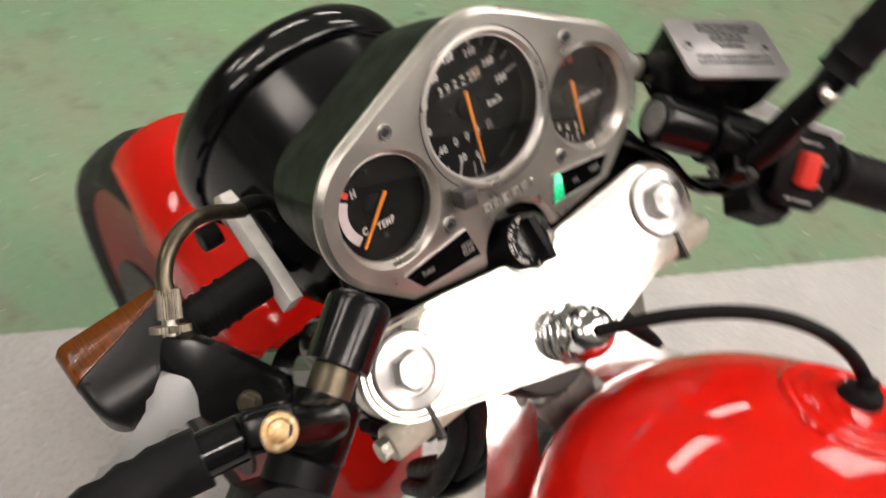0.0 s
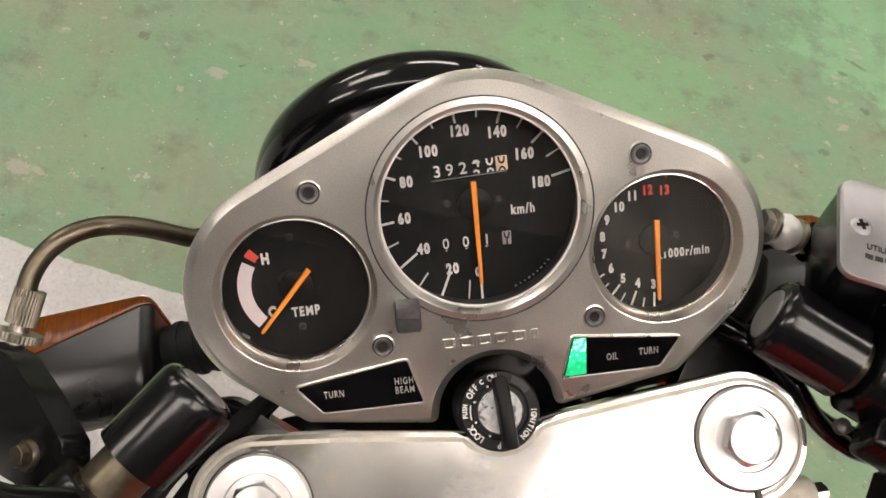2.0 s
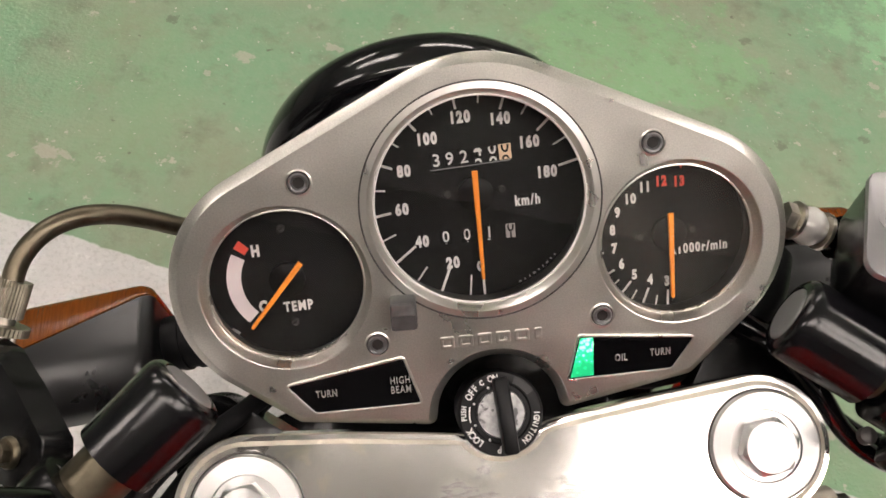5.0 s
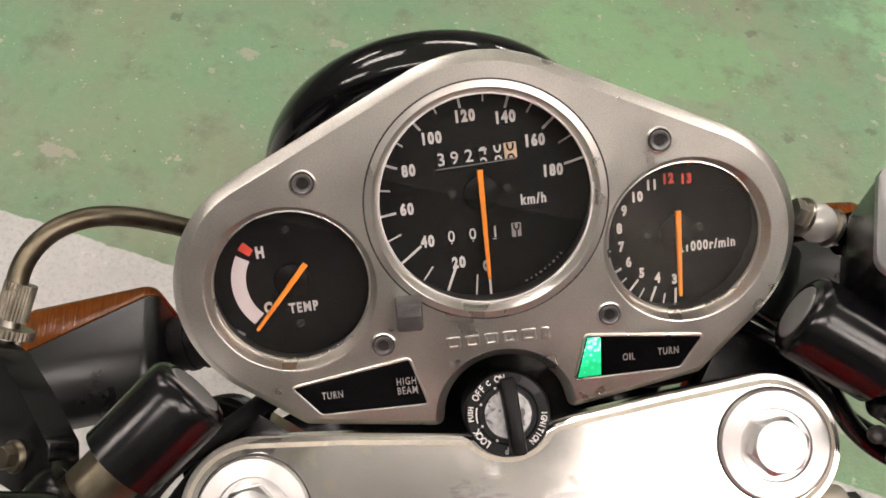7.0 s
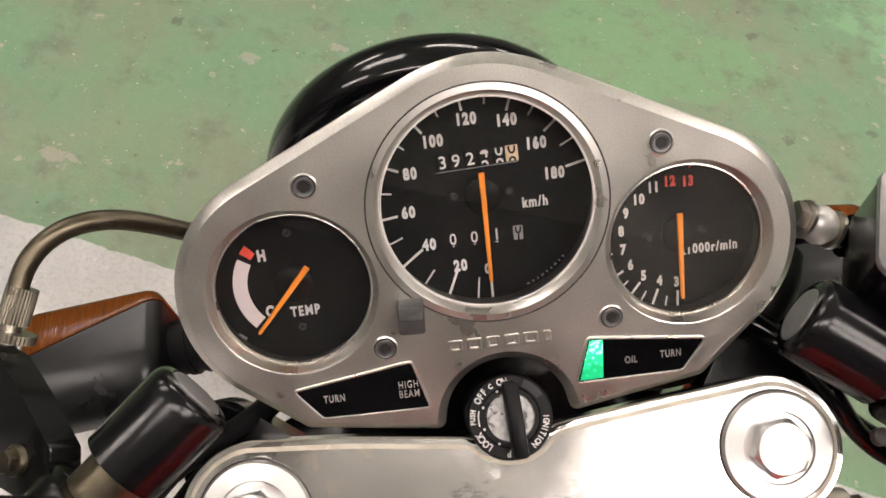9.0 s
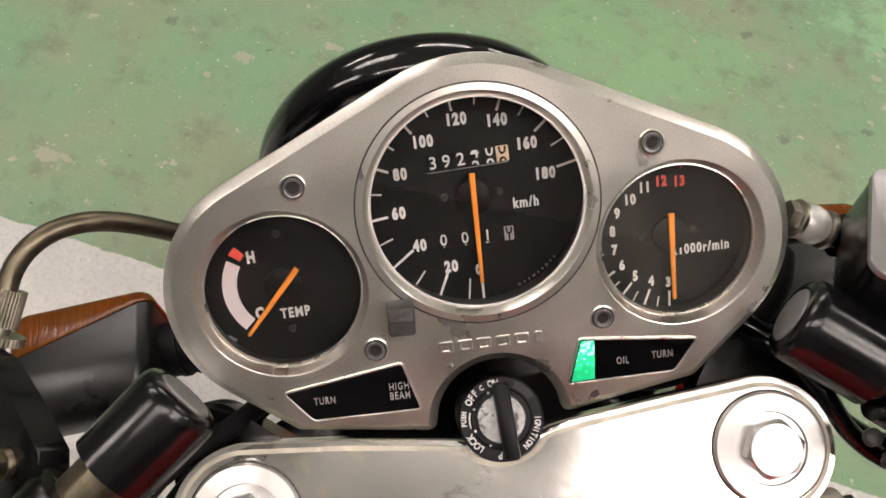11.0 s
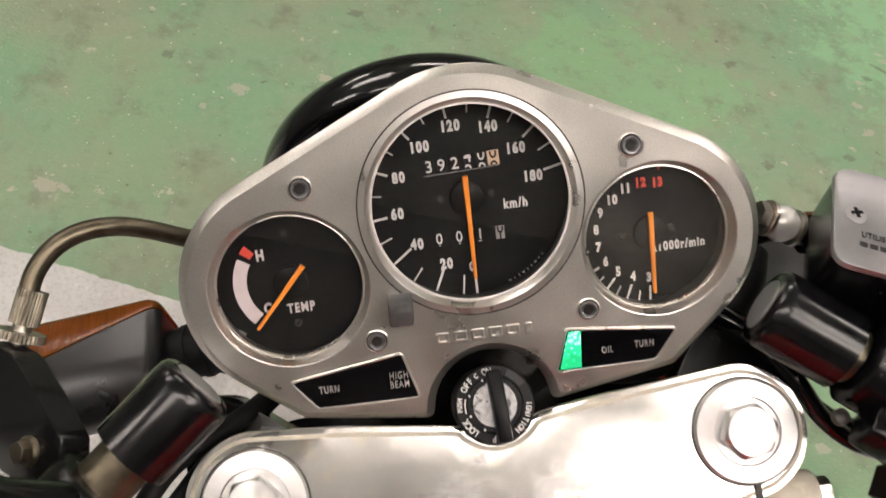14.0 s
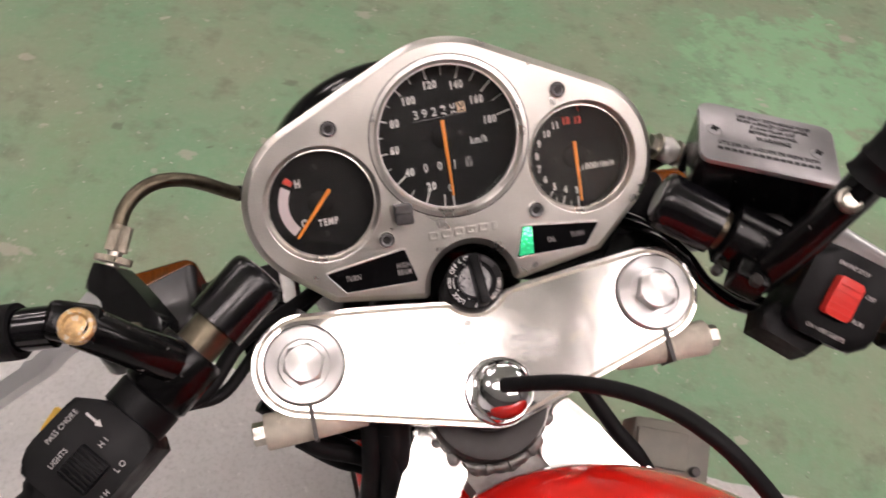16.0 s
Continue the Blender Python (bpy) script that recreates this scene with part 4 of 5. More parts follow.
# -- handlebars
def handlebar(m, s):
    bar = part("handlebar", tube([(x, 0, 0) for x in (0.004, 0.26)], 0.0112, 28), BRASS, bike, "olive plated clip-on handlebar tube", m)
    part("bar_end", lathe([(0.0128, 0.0360), (0.0158, 0.0352), (0.0162, 0.0060), (0.0159, 0.0030), (0.0149, 0.0010), (0.0133, -0.0001), (0.0112, -0.0005), (0.0106, 0.0004)], 48), SHELL, bar, "glossy black bar sleeve", m @ aim((0, 0, 0), (1, 0, 0), (0, 1, 0)))
    part("end_plug", lathe([(0.0105, 0.004), (0.0105, -0.0002), (0.0098, -0.0008)], 36), PLUG, bar, "dull grey end plug", m @ aim((0, 0, 0), (1, 0, 0), (0, 1, 0)))
    part("grip", lathe([(0.0170, 0.142), (0.0185, 0.143), (0.0185, 0.147), (0.0160, 0.150)] + [(0.0160 + 0.0008 * (i % 2), 0.152 + 0.0052 * i) for i in range(20)] + [(0.0165, 0.262), (0.010, 0.264)], 36), RUBBER, bar, "ribbed black rubber grip", m @ aim((0, 0, 0), (1, 0, 0), (0, 1, 0)))
    return bar


handlebar(BAR_L, -1)
handlebar(BAR_R, 1)

# left: clutch perch, lever, mirror arm, switch box
perch = part("clutch_perch", lathe([(0.0168, 0.050), (0.0182, 0.052), (0.0182, 0.078), (0.0168, 0.080)], 40), WORN, bike, "worn black clutch lever perch", BAR_L @ aim((0, 0, 0), (1, 0, 0), (0, 1, 0)))
nz = Vector((-0.526, 0.378, 0.762)).normalized()
PERCH = DASH @ axes((-0.1950, -0.0483, -0.0239), (0.56838, -0.51022, 0.64545), (0.63271, 0.77254, 0.05352), nz)
flat = [(-0.0010, -0.0010), (0.0026, -0.0152), (0.0180, -0.0138), (0.0224, -0.0183), (0.0267, -0.0296), (0.0393, -0.0329), (0.0580, -0.0249), (0.0642, -0.0140), (0.0630, -0.0060), (0.0583, -0.0008), (0.0340, 0.0028), (0.0140, 0.0042)]
part("bracket", prism(resample(flat, 0.004), -0.013, 0.0, 0.0010, 2), SATIN, perch, "flat black enamelled perch bracket", PERCH)
PIV = DASH @ aim((-0.1780, -0.0848, 0.0064), nz)
pivot = part("pivot_bolt", lathe([(0.0060, -0.002), (0.0060, 0.0010), (0.0052, 0.0020), (0.0004, 0.0022)], 32), BRASS, perch, "dull plated lever pivot washer", PIV)
part("pivot_head", bolt_head(0.0044, 0.002, 0.0056, 10), BRASS, perch, "dull brassy pivot bolt head", PIV, 20)
part("perch_clamp_bolt", lathe([(0.0038, 0), (0.0038, 0.003), (0.0028, 0.0036)], 20), STEEL, perch, "small clamp bolt", BAR_L @ pose(0.060, -0.006, 0.0185))
blade = [(0.0024, -0.0170), (0.0026, -0.0320), (-0.0022, -0.0510), (-0.0105, -0.0713), (-0.0155, -0.0790), (-0.0340, -0.1100), (-0.0600, -0.1550), (-0.0850, -0.1950),
         (-0.0740, -0.2000), (-0.0480, -0.1550), (-0.0220, -0.1100), (-0.0065, -0.0830), (0.0030, -0.0675), (0.0066, -0.0560), (0.0115, -0.0460), (0.0180, -0.0374), (0.0262, -0.0314), (0.0240, -0.0180), (0.0150, -0.0130)]
part("clutch_lever", prism(resample(blade, 0.004), -0.0105, -0.0015, 0.0024, 3), HANDLEVER, bike, "cast silver alloy clutch lever", PERCH)
knurl = aim((-0.1835, -0.0415, -0.0375), (0.0045, 0.0100, -0.0030))
ring = lambda r, n, z0, z1, dr: loft([[((r + (dr if i % 2 else 0)) * math.cos(2 * math.pi * i / n), (r + (dr if i % 2 else 0)) * math.sin(2 * math.pi * i / n), z) for i in range(n)] for z in (z0, z1)])
adjuster = part("cable_adjuster", ring(0.0058, 60, -0.006, 0.0085, 0.0004), KNURL, bike, "knurled steel cable adjuster", DASH @ knurl, 20)
part("lock_ring", ring(0.0096, 72, -0.0125, -0.0090, 0.0005), KNURL, adjuster, "knurled lock ring", DASH @ knurl, 20)
part("thread", lathe([(0.0040, -0.024), (0.0040, -0.005)], 20), STEEL, adjuster, m=DASH @ knurl)
part("clutch_cable", tube(bezier([(-0.1818, -0.0363, -0.0370), (-0.1803, -0.0198, -0.0446), (-0.1521, 0.0068, -0.0461), (-0.1271, -0.0319, -0.0738), (-0.116, -0.0311, -0.0804)], 40), 0.0042, 18), BRASS, bike, "olive metal clutch cable elbow")
part("cable_sleeve", tube(smooth_path([(-0.1185, -0.0308, -0.0785), (-0.108, -0.034, -0.088), (-0.090, -0.050, -0.110), (-0.070, -0.090, -0.160), (-0.055, -0.150, -0.230)], 6), 0.0047, 16), RUBBER, bike, "black rubber cable sleeve")

mirror_l = part("mirror_arm", tube([(-0.158, -0.0930, 0.0420), (-0.170, -0.0800, 0.0580), (-0.1884, -0.0640, 0.0660)], [0.0105, 0.0098, 0.0100], 28), WORN, bike, "worn black mirror mounting arm")
part("swivel", block(0.024, 0.018, 0.017, 0.004, 3), WORN, mirror_l, "black mirror swivel lug", DASH @ aim((-0.1905, -0.0630, 0.0645), (0.08, 0.36, 0.93), (-0.9, 0.25, -0.2)))
part("swivel_bolt", lathe([(0.0084, -0.002), (0.0084, 0.0006), (0.0074, 0.0020), (0.0058, 0.0024), (0.0046, 0.0012), (0.0028, 0.0018)], 32), GOLD, mirror_l, "corroded gold swivel bolt", DASH @ aim((-0.1884, -0.0626, 0.0725), (0.03, 0.38, 0.92)))
part("collar", tube([(-0.2000, -0.0630, 0.0610), (-0.2180, -0.0625, 0.0570)], 0.0098, 28), GLOSS, mirror_l, "glossy black collar", DASH)
part("stem_boot", tube(smooth_path([(-0.2160, -0.0628, 0.0575), (-0.2330, -0.0625, 0.0540), (-0.2600, -0.0610, 0.0560), (-0.3000, -0.0560, 0.0660), (-0.3600, -0.0400, 0.0950)], 4), [0.0128, 0.0128, 0.0128, 0.0126, 0.0132, 0.0120] + [0.0120 + 0.0016 * (i % 2 == 0) for i in range(11)], 28), RUBBER, mirror_l, "ribbed black rubber mirror boot", DASH)
switch_l = part("switch_box", prism(resample([(0.0930, -0.0100), (0.1015, -0.0232), (0.1325, -0.0240), (0.1420, -0.0180), (0.1420, 0.0170), (0.1300, 0.0215), (0.0960, 0.0208), (0.0925, 0.0150)], 0.005), -0.022, 0.0206, 0.0025, 3), BLACK, bike, "black handlebar switch box with white lettering", BAR_L)
part("neck", lathe([(0.0150, 0.079), (0.0172, 0.081), (0.0172, 0.094)], 36), BLACK, switch_l, m=BAR_L @ aim((0, 0, 0), (1, 0, 0), (0, 1, 0)))
part("slide_switch", block(0.0170, 0.0165, 0.0060, 0.0010, 2), BLACK, switch_l, "ribbed black lights switch", BAR_L @ pose(0.1225, 0.0035, 0.0210))
for i in range(7):
    part("switch_rib", block(0.0013, 0.0155, 0.0016, 0.0003, 1), BLACK, switch_l, m=BAR_L @ pose(0.1158 + i * 0.0022, 0.0035, 0.0245))
F = BAR_L @ pose(0, 0, 0.0208)
for text, x, y, r, h in (("PASS CHOKE", 0.1150, -0.0178, 180, 0.0026), ("LIGHTS", 0.1265, -0.0090, 180, 0.0026), ("H I", 0.1085, 0.0018, 180, 0.0030), ("L O", 0.1115, 0.0150, 180, 0.0030), ("TURN H", 0.1290, 0.0185, 180, 0.0026)):
    part("lettering", letters(text, h, 0.85, 0.00008), PRINT, switch_l, m=F @ at(x, y, 0, r))
part("arrow", prism([(-0.0006, 0.0045), (-0.0006, -0.002), (-0.0018, -0.002), (0, -0.0055), (0.0018, -0.002), (0.0006, -0.002), (0.0006, 0.0045)], 0, 0.0003), PRINT, switch_l, m=F @ at(0.1035, -0.0090, 0, 180))
part("choke_tab", block(0.014, 0.006, 0.004, 0.0015, 2), YELLOW, switch_l, "yellow choke tab", BAR_L @ pose(0.118, -0.0265, 0.006, 0, 0, 10))
part("switch_cable", tube(smooth_path([(-0.175, -0.1180, 0.0250), (-0.150, -0.1200, 0.0200), (-0.128, -0.1020, 0.0000), (-0.100, -0.0950, -0.0250), (-0.070, -0.0900, -0.0700)], 6), 0.0042, 14), RUBBER, bike, "black switch wiring sleeve")
part("switch_cable", tube(smooth_path([(-0.160, -0.1250, 0.0150), (-0.140, -0.1240, 0.0100), (-0.118, -0.1080, -0.0100), (-0.095, -0.1000, -0.0400), (-0.070, -0.0950, -0.0900)], 6), 0.0032, 14), RUBBER, bike, "thin black switch wire")

# right: brake reservoir, master cylinder, mirror arm, kill switch
corner = [Vector(q) for q in ((0.1205, -0.0306), (0.1893, -0.0593), (0.215, -0.0207), (0.1447, 0.010))]
mid = sum(corner, Vector((0, 0))) / 4
turn = math.degrees(math.atan2((corner[1] - corner[0]).y, (corner[1] - corner[0]).x))
RES = pose(mid.x, mid.y, 0.984, 0, 0, turn)


reservoir = part("brake_reservoir", loft([[(x * s, y * s, z) for x, y in rounded(0.0750, 0.0462, 0.006)] for s, z in ((0.62, -0.050), (0.80, -0.046), (0.97, -0.026), (1.0, -0.0022))]), WORN, bike, "black brake fluid reservoir", RES)
part("lid", prism(rounded(0.0762, 0.0472, 0.0062), -0.0026, 0.0, 0.0008, 2), LID, reservoir, "grey metal reservoir lid with worn lettering", RES)
for x, y in ((-0.0300, 0.0010), (0.0275, -0.0010)):
    part("lid_screw", lathe([(0.0042, -0.001), (0.0042, 0.0004), (0.0030, 0.0012)], 28), LID, reservoir, "countersunk lid screw", RES @ at(x, y))
    for a in (20, 110):
        part("screw_cross", block(0.0046, 0.0013, 0.0006), RUBBER, reservoir, m=RES @ at(x, y, 0.0012, a))
for text, x, y, h in (("USE ONLY DOT4 BRAKE FLUID", 0.0040, 0.0170, 0.0024), ("FROM A SEALED CONTAINER", 0.0030, 0.0132, 0.0024), ("CLEAN FILLER CAP", 0.0030, 0.0094, 0.0024), ("BEFORE REMOVING.", 0.0030, 0.0056, 0.0024), ("WARNING", 0.0030, 0.0008, 0.0032), ("UTILISER DU LIQUIDE DE FREIN DOT4", 0.0, -0.0080, 0.0026)):
    part("lettering", letters(text, h, 0.82, 0.0002), LIDTEXT, reservoir, m=RES @ at(x, y, 0.0002))
for i in range(15):
    part("lettering", block(0.0030, 0.0020, 0.0004), LIDTEXT, reservoir, m=RES @ at(-0.027 + i * 0.0038, -0.0125, 0.0001, (i * 37) % 11 - 5))
cylinder_way = Vector((0.85, -0.45, -0.10)).normalized()
cylinder_root = Vector((0.1308, -0.0463, -0.0281))
part("master_cylinder", tube([cylinder_root + cylinder_way * k for k in (0.014, 0.020, 0.028, 0.034, 0.090, 0.094)], [0.0090, 0.0098, 0.0105, 0.0140, 0.0145, 0.0120], 32), GLOSS, bike, "black front brake master cylinder")
part("cylinder_bracket", tube([(0.176, -0.071, -0.020), (0.160, -0.088, -0.006), (0.151, -0.098, 0.010)], [0.0150, 0.0135, 0.0120], 24), WORN, bike, "black cast bracket of the master cylinder")
part("reservoir_neck", tube([(0.186, -0.064, 0.010), (0.172, -0.085, 0.004)], [0.016, 0.013], 24), WORN, bike, "black reservoir neck")
part("master_clamp", lathe([(0.0150, 0.0395), (0.0182, 0.042), (0.0182, 0.074), (0.0165, 0.076)], 40), WORN, bike, "black master cylinder clamp", BAR_R @ aim((0, 0, 0), (1, 0, 0), (0, 1, 0)))
part("clamp_ear", block(0.020, 0.014, 0.018, 0.003, 3), WORN, bike, "black clamp ear", BAR_R @ pose(0.060, -0.022, 0.008, -20))
part("clamp_bolt", prism(hexagon(0.0038), 0.0, 0.004, 0.0006, 1), COLLAR, bike, "dark dull steel clamp bolt", BAR_R @ pose(0.061, -0.025, 0.016, -15))
part("clamp_bolt", lathe([(0.0032, 0), (0.0032, 0.003), (0.0024, 0.0036)], 20), COLLAR, bike, "dark dull steel clamp bolt", BAR_R @ pose(0.044, -0.024, 0.002, -15))
UNION = aim((0.1308, -0.0463, -0.0281), (0.85, -0.45, -0.10), (0, 1, 0))
union = part("hose_union", lathe([(0.0030, -0.0072), (0.0052, -0.0060), (0.0072, -0.0032), (0.0080, 0.0), (0.0072, 0.0032), (0.0052, 0.0060), (0.0030, 0.0072)], 32), LEVER, bike, "bright rounded brake hose union", DASH @ UNION)
for z in (-0.0078, 0.0060):
    part("washer", ring_lathe([(0.0040, z), (0.0078, z), (0.0078, z + 0.0016), (0.0040, z + 0.0016)], 32), STEEL, union, "plated sealing washer", DASH @ UNION)
part("union_bolt", prism(hexagon(0.0062), -0.0125, -0.0078, 0.0006, 1), STEEL, union, "plated union bolt head", DASH @ UNION)
part("hose_boss", lathe([(0.0060, 0.0076), (0.0062, 0.014), (0.0070, 0.024), (0.0085, 0.034)], 28), WORN, union, "black hose boss", DASH @ UNION)
part("brake_hose", tube(smooth_path([(0.131, -0.050, -0.034), (0.120, -0.060, -0.060), (0.100, -0.075, -0.100), (0.080, -0.110, -0.170)], 6), 0.0050, 16), RUBBER, bike, "black front brake hose")

mirror_r = part("mirror_arm", tube([(0.1440, -0.1180, 0.0300), (0.1480, -0.1150, 0.0340), (0.1600, -0.1010, 0.0490), (0.1826, -0.0735, 0.0730)], [0.0085, 0.0102, 0.0100, 0.0092], 28), WORN, bike, "worn black mirror mounting arm")
part("swivel", tube([(0.1810, -0.0750, 0.0720), (0.1890, -0.0650, 0.0785)], [0.0096, 0.0100], 28), GLOSS, mirror_r, "glossy black mirror swivel lug", DASH)
part("swivel_bolt", lathe([(0.0066, -0.002), (0.0066, 0.0008), (0.0052, 0.0018), (0.0040, 0.0008), (0.0025, 0.0012)], 28), STEEL, mirror_r, "plated swivel bolt", DASH @ aim((0.1758, -0.0735, 0.0800), (-0.1, 0.3, 0.95)))
part("stem_boot", tube(smooth_path([(0.1880, -0.0660, 0.0778), (0.1970, -0.0530, 0.0875), (0.2130, -0.0300, 0.1050), (0.2410, 0.0050, 0.1320)], 6), [0.0122 + 0.0012 * (i % 4 == 0) for i in range(19)], 28), RUBBER, mirror_r, "ribbed black rubber mirror boot", DASH)
SWR = BAR_R @ pose(0.0005, -0.0042, 0.0, 18, 0, 0)
switch_r = part("switch_box", prism(resample([(0.0840, -0.0220), (0.0900, -0.0270), (0.1240, -0.0265), (0.1310, -0.0200), (0.1310, 0.0180), (0.1240, 0.0225), (0.0900, 0.0225), (0.0835, 0.0170)], 0.005), -0.024, 0.0180, 0.0050, 3), BLACK, bike, "black handlebar switch box with white lettering", SWR)
part("throttle_housing", prism(resample([(0.0780, -0.0400), (0.1080, -0.0420), (0.1160, -0.0240), (0.0840, -0.0200), (0.0760, -0.0280)], 0.005), -0.022, 0.0010, 0.0060, 4), RUBBER, switch_r, "black throttle cable housing", BAR_R)
part("kill_switch", prism(rounded(0.0150, 0.0215, 0.002), 0.0, 0.0062, 0.0010, 2), REDKEY, switch_r, "red engine stop switch", SWR @ pose(0.1050, -0.0020, 0.0178, 0, 8, 0))
for i in range(5):
    part("switch_rib", block(0.0140, 0.0008, 0.0012), REDKEY, switch_r, m=SWR @ pose(0.1050, -0.0090 + i * 0.0034, 0.0242, 0, 8, 0))
for text, x, y, h in (("ENGINE STOP", 0.1050, 0.0150, 0.0022), ("OFF", 0.1195, 0.0045, 0.0024), ("RUN", 0.1195, -0.0100, 0.0024), ("ON • OFF LIGHTS", 0.1065, -0.0215, 0.0022)):
    part("lettering", letters(text, h, 0.85, 0.00008), PRINT, switch_r, m=SWR @ pose(x, y, 0.0182))
brake_path = smooth_path([(0.205, -0.0960, -0.0140), (0.214, -0.1040, -0.0130), (0.228, -0.1160, -0.0120), (0.252, -0.1340, -0.0110), (0.302, -0.1720, -0.0050)], 8)
part("brake_lever", tube(brake_path, [0.0100 - 0.0040 * min(1, i / 22) for i in range(len(brake_path))], 20, 0.62), HANDLEVER, bike, "cast silver alloy brake lever")
for dx, dy, dz, r in ((0.0, 0.0, 0.0, 0.0040), (-0.003, 0.006, -0.010, 0.0036)):
    part("throttle_cable", tube(smooth_path([(x + dx, y + dy, z + dz) for x, y, z in ((0.172, -0.148, 0.008), (0.160, -0.143, 0.0), (0.147, -0.136, 0.0), (0.133, -0.122, 0.0), (0.123, -0.104, -0.002), (0.112, -0.091, -0.014), (0.092, -0.084, -0.040), (0.062, -0.100, -0.100))], 6), r, 16), GLOSS, bike, "black throttle cable")
for dx, dy, dz, r in ((0.0, 0.0, 0.0, 0.0078), (0.010, -0.010, -0.004, 0.0066), (0.022, 0.004, 0.0, 0.0085)):
    part("dash_wiring", tube(smooth_path([(x + dx, y + dy, z + dz) for x, y, z in ((0.104, -0.070, -0.052), (0.094, -0.080, -0.036), (0.078, -0.092, -0.034), (0.052, -0.098, -0.040), (0.030, -0.096, -0.060))], 6), r, 16), RUBBER, bike, "black wiring behind the instruments")

for points, r in (([(-0.118, -0.020, -0.050), (-0.100, -0.040, -0.058), (-0.074, -0.052, -0.075), (-0.060, -0.070, -0.130)], 0.0055), ([(-0.110, -0.034, -0.070), (-0.090, -0.050, -0.080), (-0.070, -0.060, -0.110), (-0.052, -0.080, -0.180)], 0.0042), ([(-0.128, -0.010, -0.064), (-0.104, -0.030, -0.078), (-0.082, -0.042, -0.100), (-0.070, -0.060, -0.170)], 0.0038)):
    part("control_cable", tube(smooth_path(points, 6), r, 14), RUBBER, bike, "black control cable under the clamp", CLAMP)

# -- headlight, its brackets and the indicators
LAMP = DASH @ aim((-0.0098, -0.041, -0.2214), (0, 0.604, -0.797))
headlight = part("headlight", lathe([(0.012, -0.150), (0.040, -0.147), (0.062, -0.136), (0.077, -0.110), (0.084, -0.070), (0.0865, -0.030), (0.0870, -0.016)], 72), SHELL, bike, "gloss black round headlight shell", LAMP)
part("rim", ring_lathe([(0.0862, -0.022), (0.0905, -0.0215), (0.0930, -0.0190), (0.0946, -0.0150), (0.0955, -0.0105), (0.0956, -0.0060), (0.0948, -0.0015), (0.0930, 0.0030), (0.0905, 0.0062), (0.0860, 0.008), (0.0855, -0.020)], 96), GLOSS, headlight, "gloss black headlight rim", LAMP)
part("lens", lathe([(0.0860, -0.002), (0.0700, 0.008), (0.0400, 0.015), (0.0050, 0.018)], 64), CHROME, headlight, "ribbed headlight lens", LAMP)
for s in (-1, 1):
    br = part("headlight_bracket", prism([(-0.015, -0.034), (0.013, -0.034), (0.012, 0.036), (0.008, 0.046), (-0.008, 0.046)], -0.0042, 0.0042, 0.0010, 2), LEVER, bike, "silver headlight bracket", DASH @ axes(((-0.1005 if s < 0 else 0.0880), -0.0860, -0.1300), Vector((0, 0.82, -0.57)).normalized().cross(Vector((s, 0, 0))), Vector((0, 0.82, -0.57)).normalized(), Vector((s, 0, 0))))
    part("bracket_spacer", lathe([(0.0080, -0.004), (0.0085, 0.0), (0.0085, 0.009), (0.0075, 0.010), (0.004, 0.010)], 28), RUBBER, br, "black rubber spacer", DASH @ aim(((-0.1035 if s < 0 else 0.0910), -0.0845, -0.2000), (s, 0, 0), (0, 1, 0)))
    part("bracket_bolt", lathe([(0.0055, 0), (0.0055, 0.005), (0.004, 0.006)], 24), STEEL, br, m=DASH @ aim(((-0.101 if s < 0 else 0.088), -0.0500, -0.1520), (s, 0, 0), (0, 1, 0)))


def indicator(s):
    """Outer end raked back; the amber lens is a wedge, deepest at the outer end."""
    out = Vector((0.072 * s, -0.0079, -0.0053)).normalized()
    ahead = Vector((0, 0.604, -0.797))
    ahead = (ahead - ahead.dot(out) * out).normalized()
    x = out * s
    m = DASH @ axes((-0.1920, -0.1060, -0.1395) if s < 0 else (0.1720, -0.1030, -0.1395), x, ahead.cross(x), ahead)
    box = rounded(0.074, 0.042, 0.007)

    def split(px):
        return 0.006 - 0.30 * px * s

    root = part("turn_indicator", loft([[(px * (1 - 0.34 * u ** 4), py * math.sqrt(1.001 - u * u), -0.037 * u) for px, py in box] for u in (0.985, 0.96, 0.92, 0.86, 0.78, 0.68, 0.56, 0.42, 0.28)] + [[(px, py, split(px)) for px, py in box]]), CASE, bike, "black turn indicator with wedge shaped amber lens", m)
    part("lens", loft([[(px * 1.01, py * 1.01, split(px) + 0.0006) for px, py in box], [(px * 1.01, py * 1.01, 0.020) for px, py in box], [(px * 0.95, py * 0.92, 0.0235) for px, py in box]]), AMBER, root, "ribbed amber lens", m)
    a, b = Vector((0.158 * s, -0.1060, -0.1420)), Vector((0.096 * s, -0.0985, -0.1350))
    part("stalk", tube([a, b], 0.0142, 28), RUBBER, root, "black rubber indicator stalk", DASH)
    for k in (0.16, 0.30, 0.44):
        part("stalk_ring", tube([a.lerp(b, k), a.lerp(b, k + 0.05)], 0.0152, 28), RUBBER, root, m=DASH)
    return root


indicator(-1)
indicator(1)

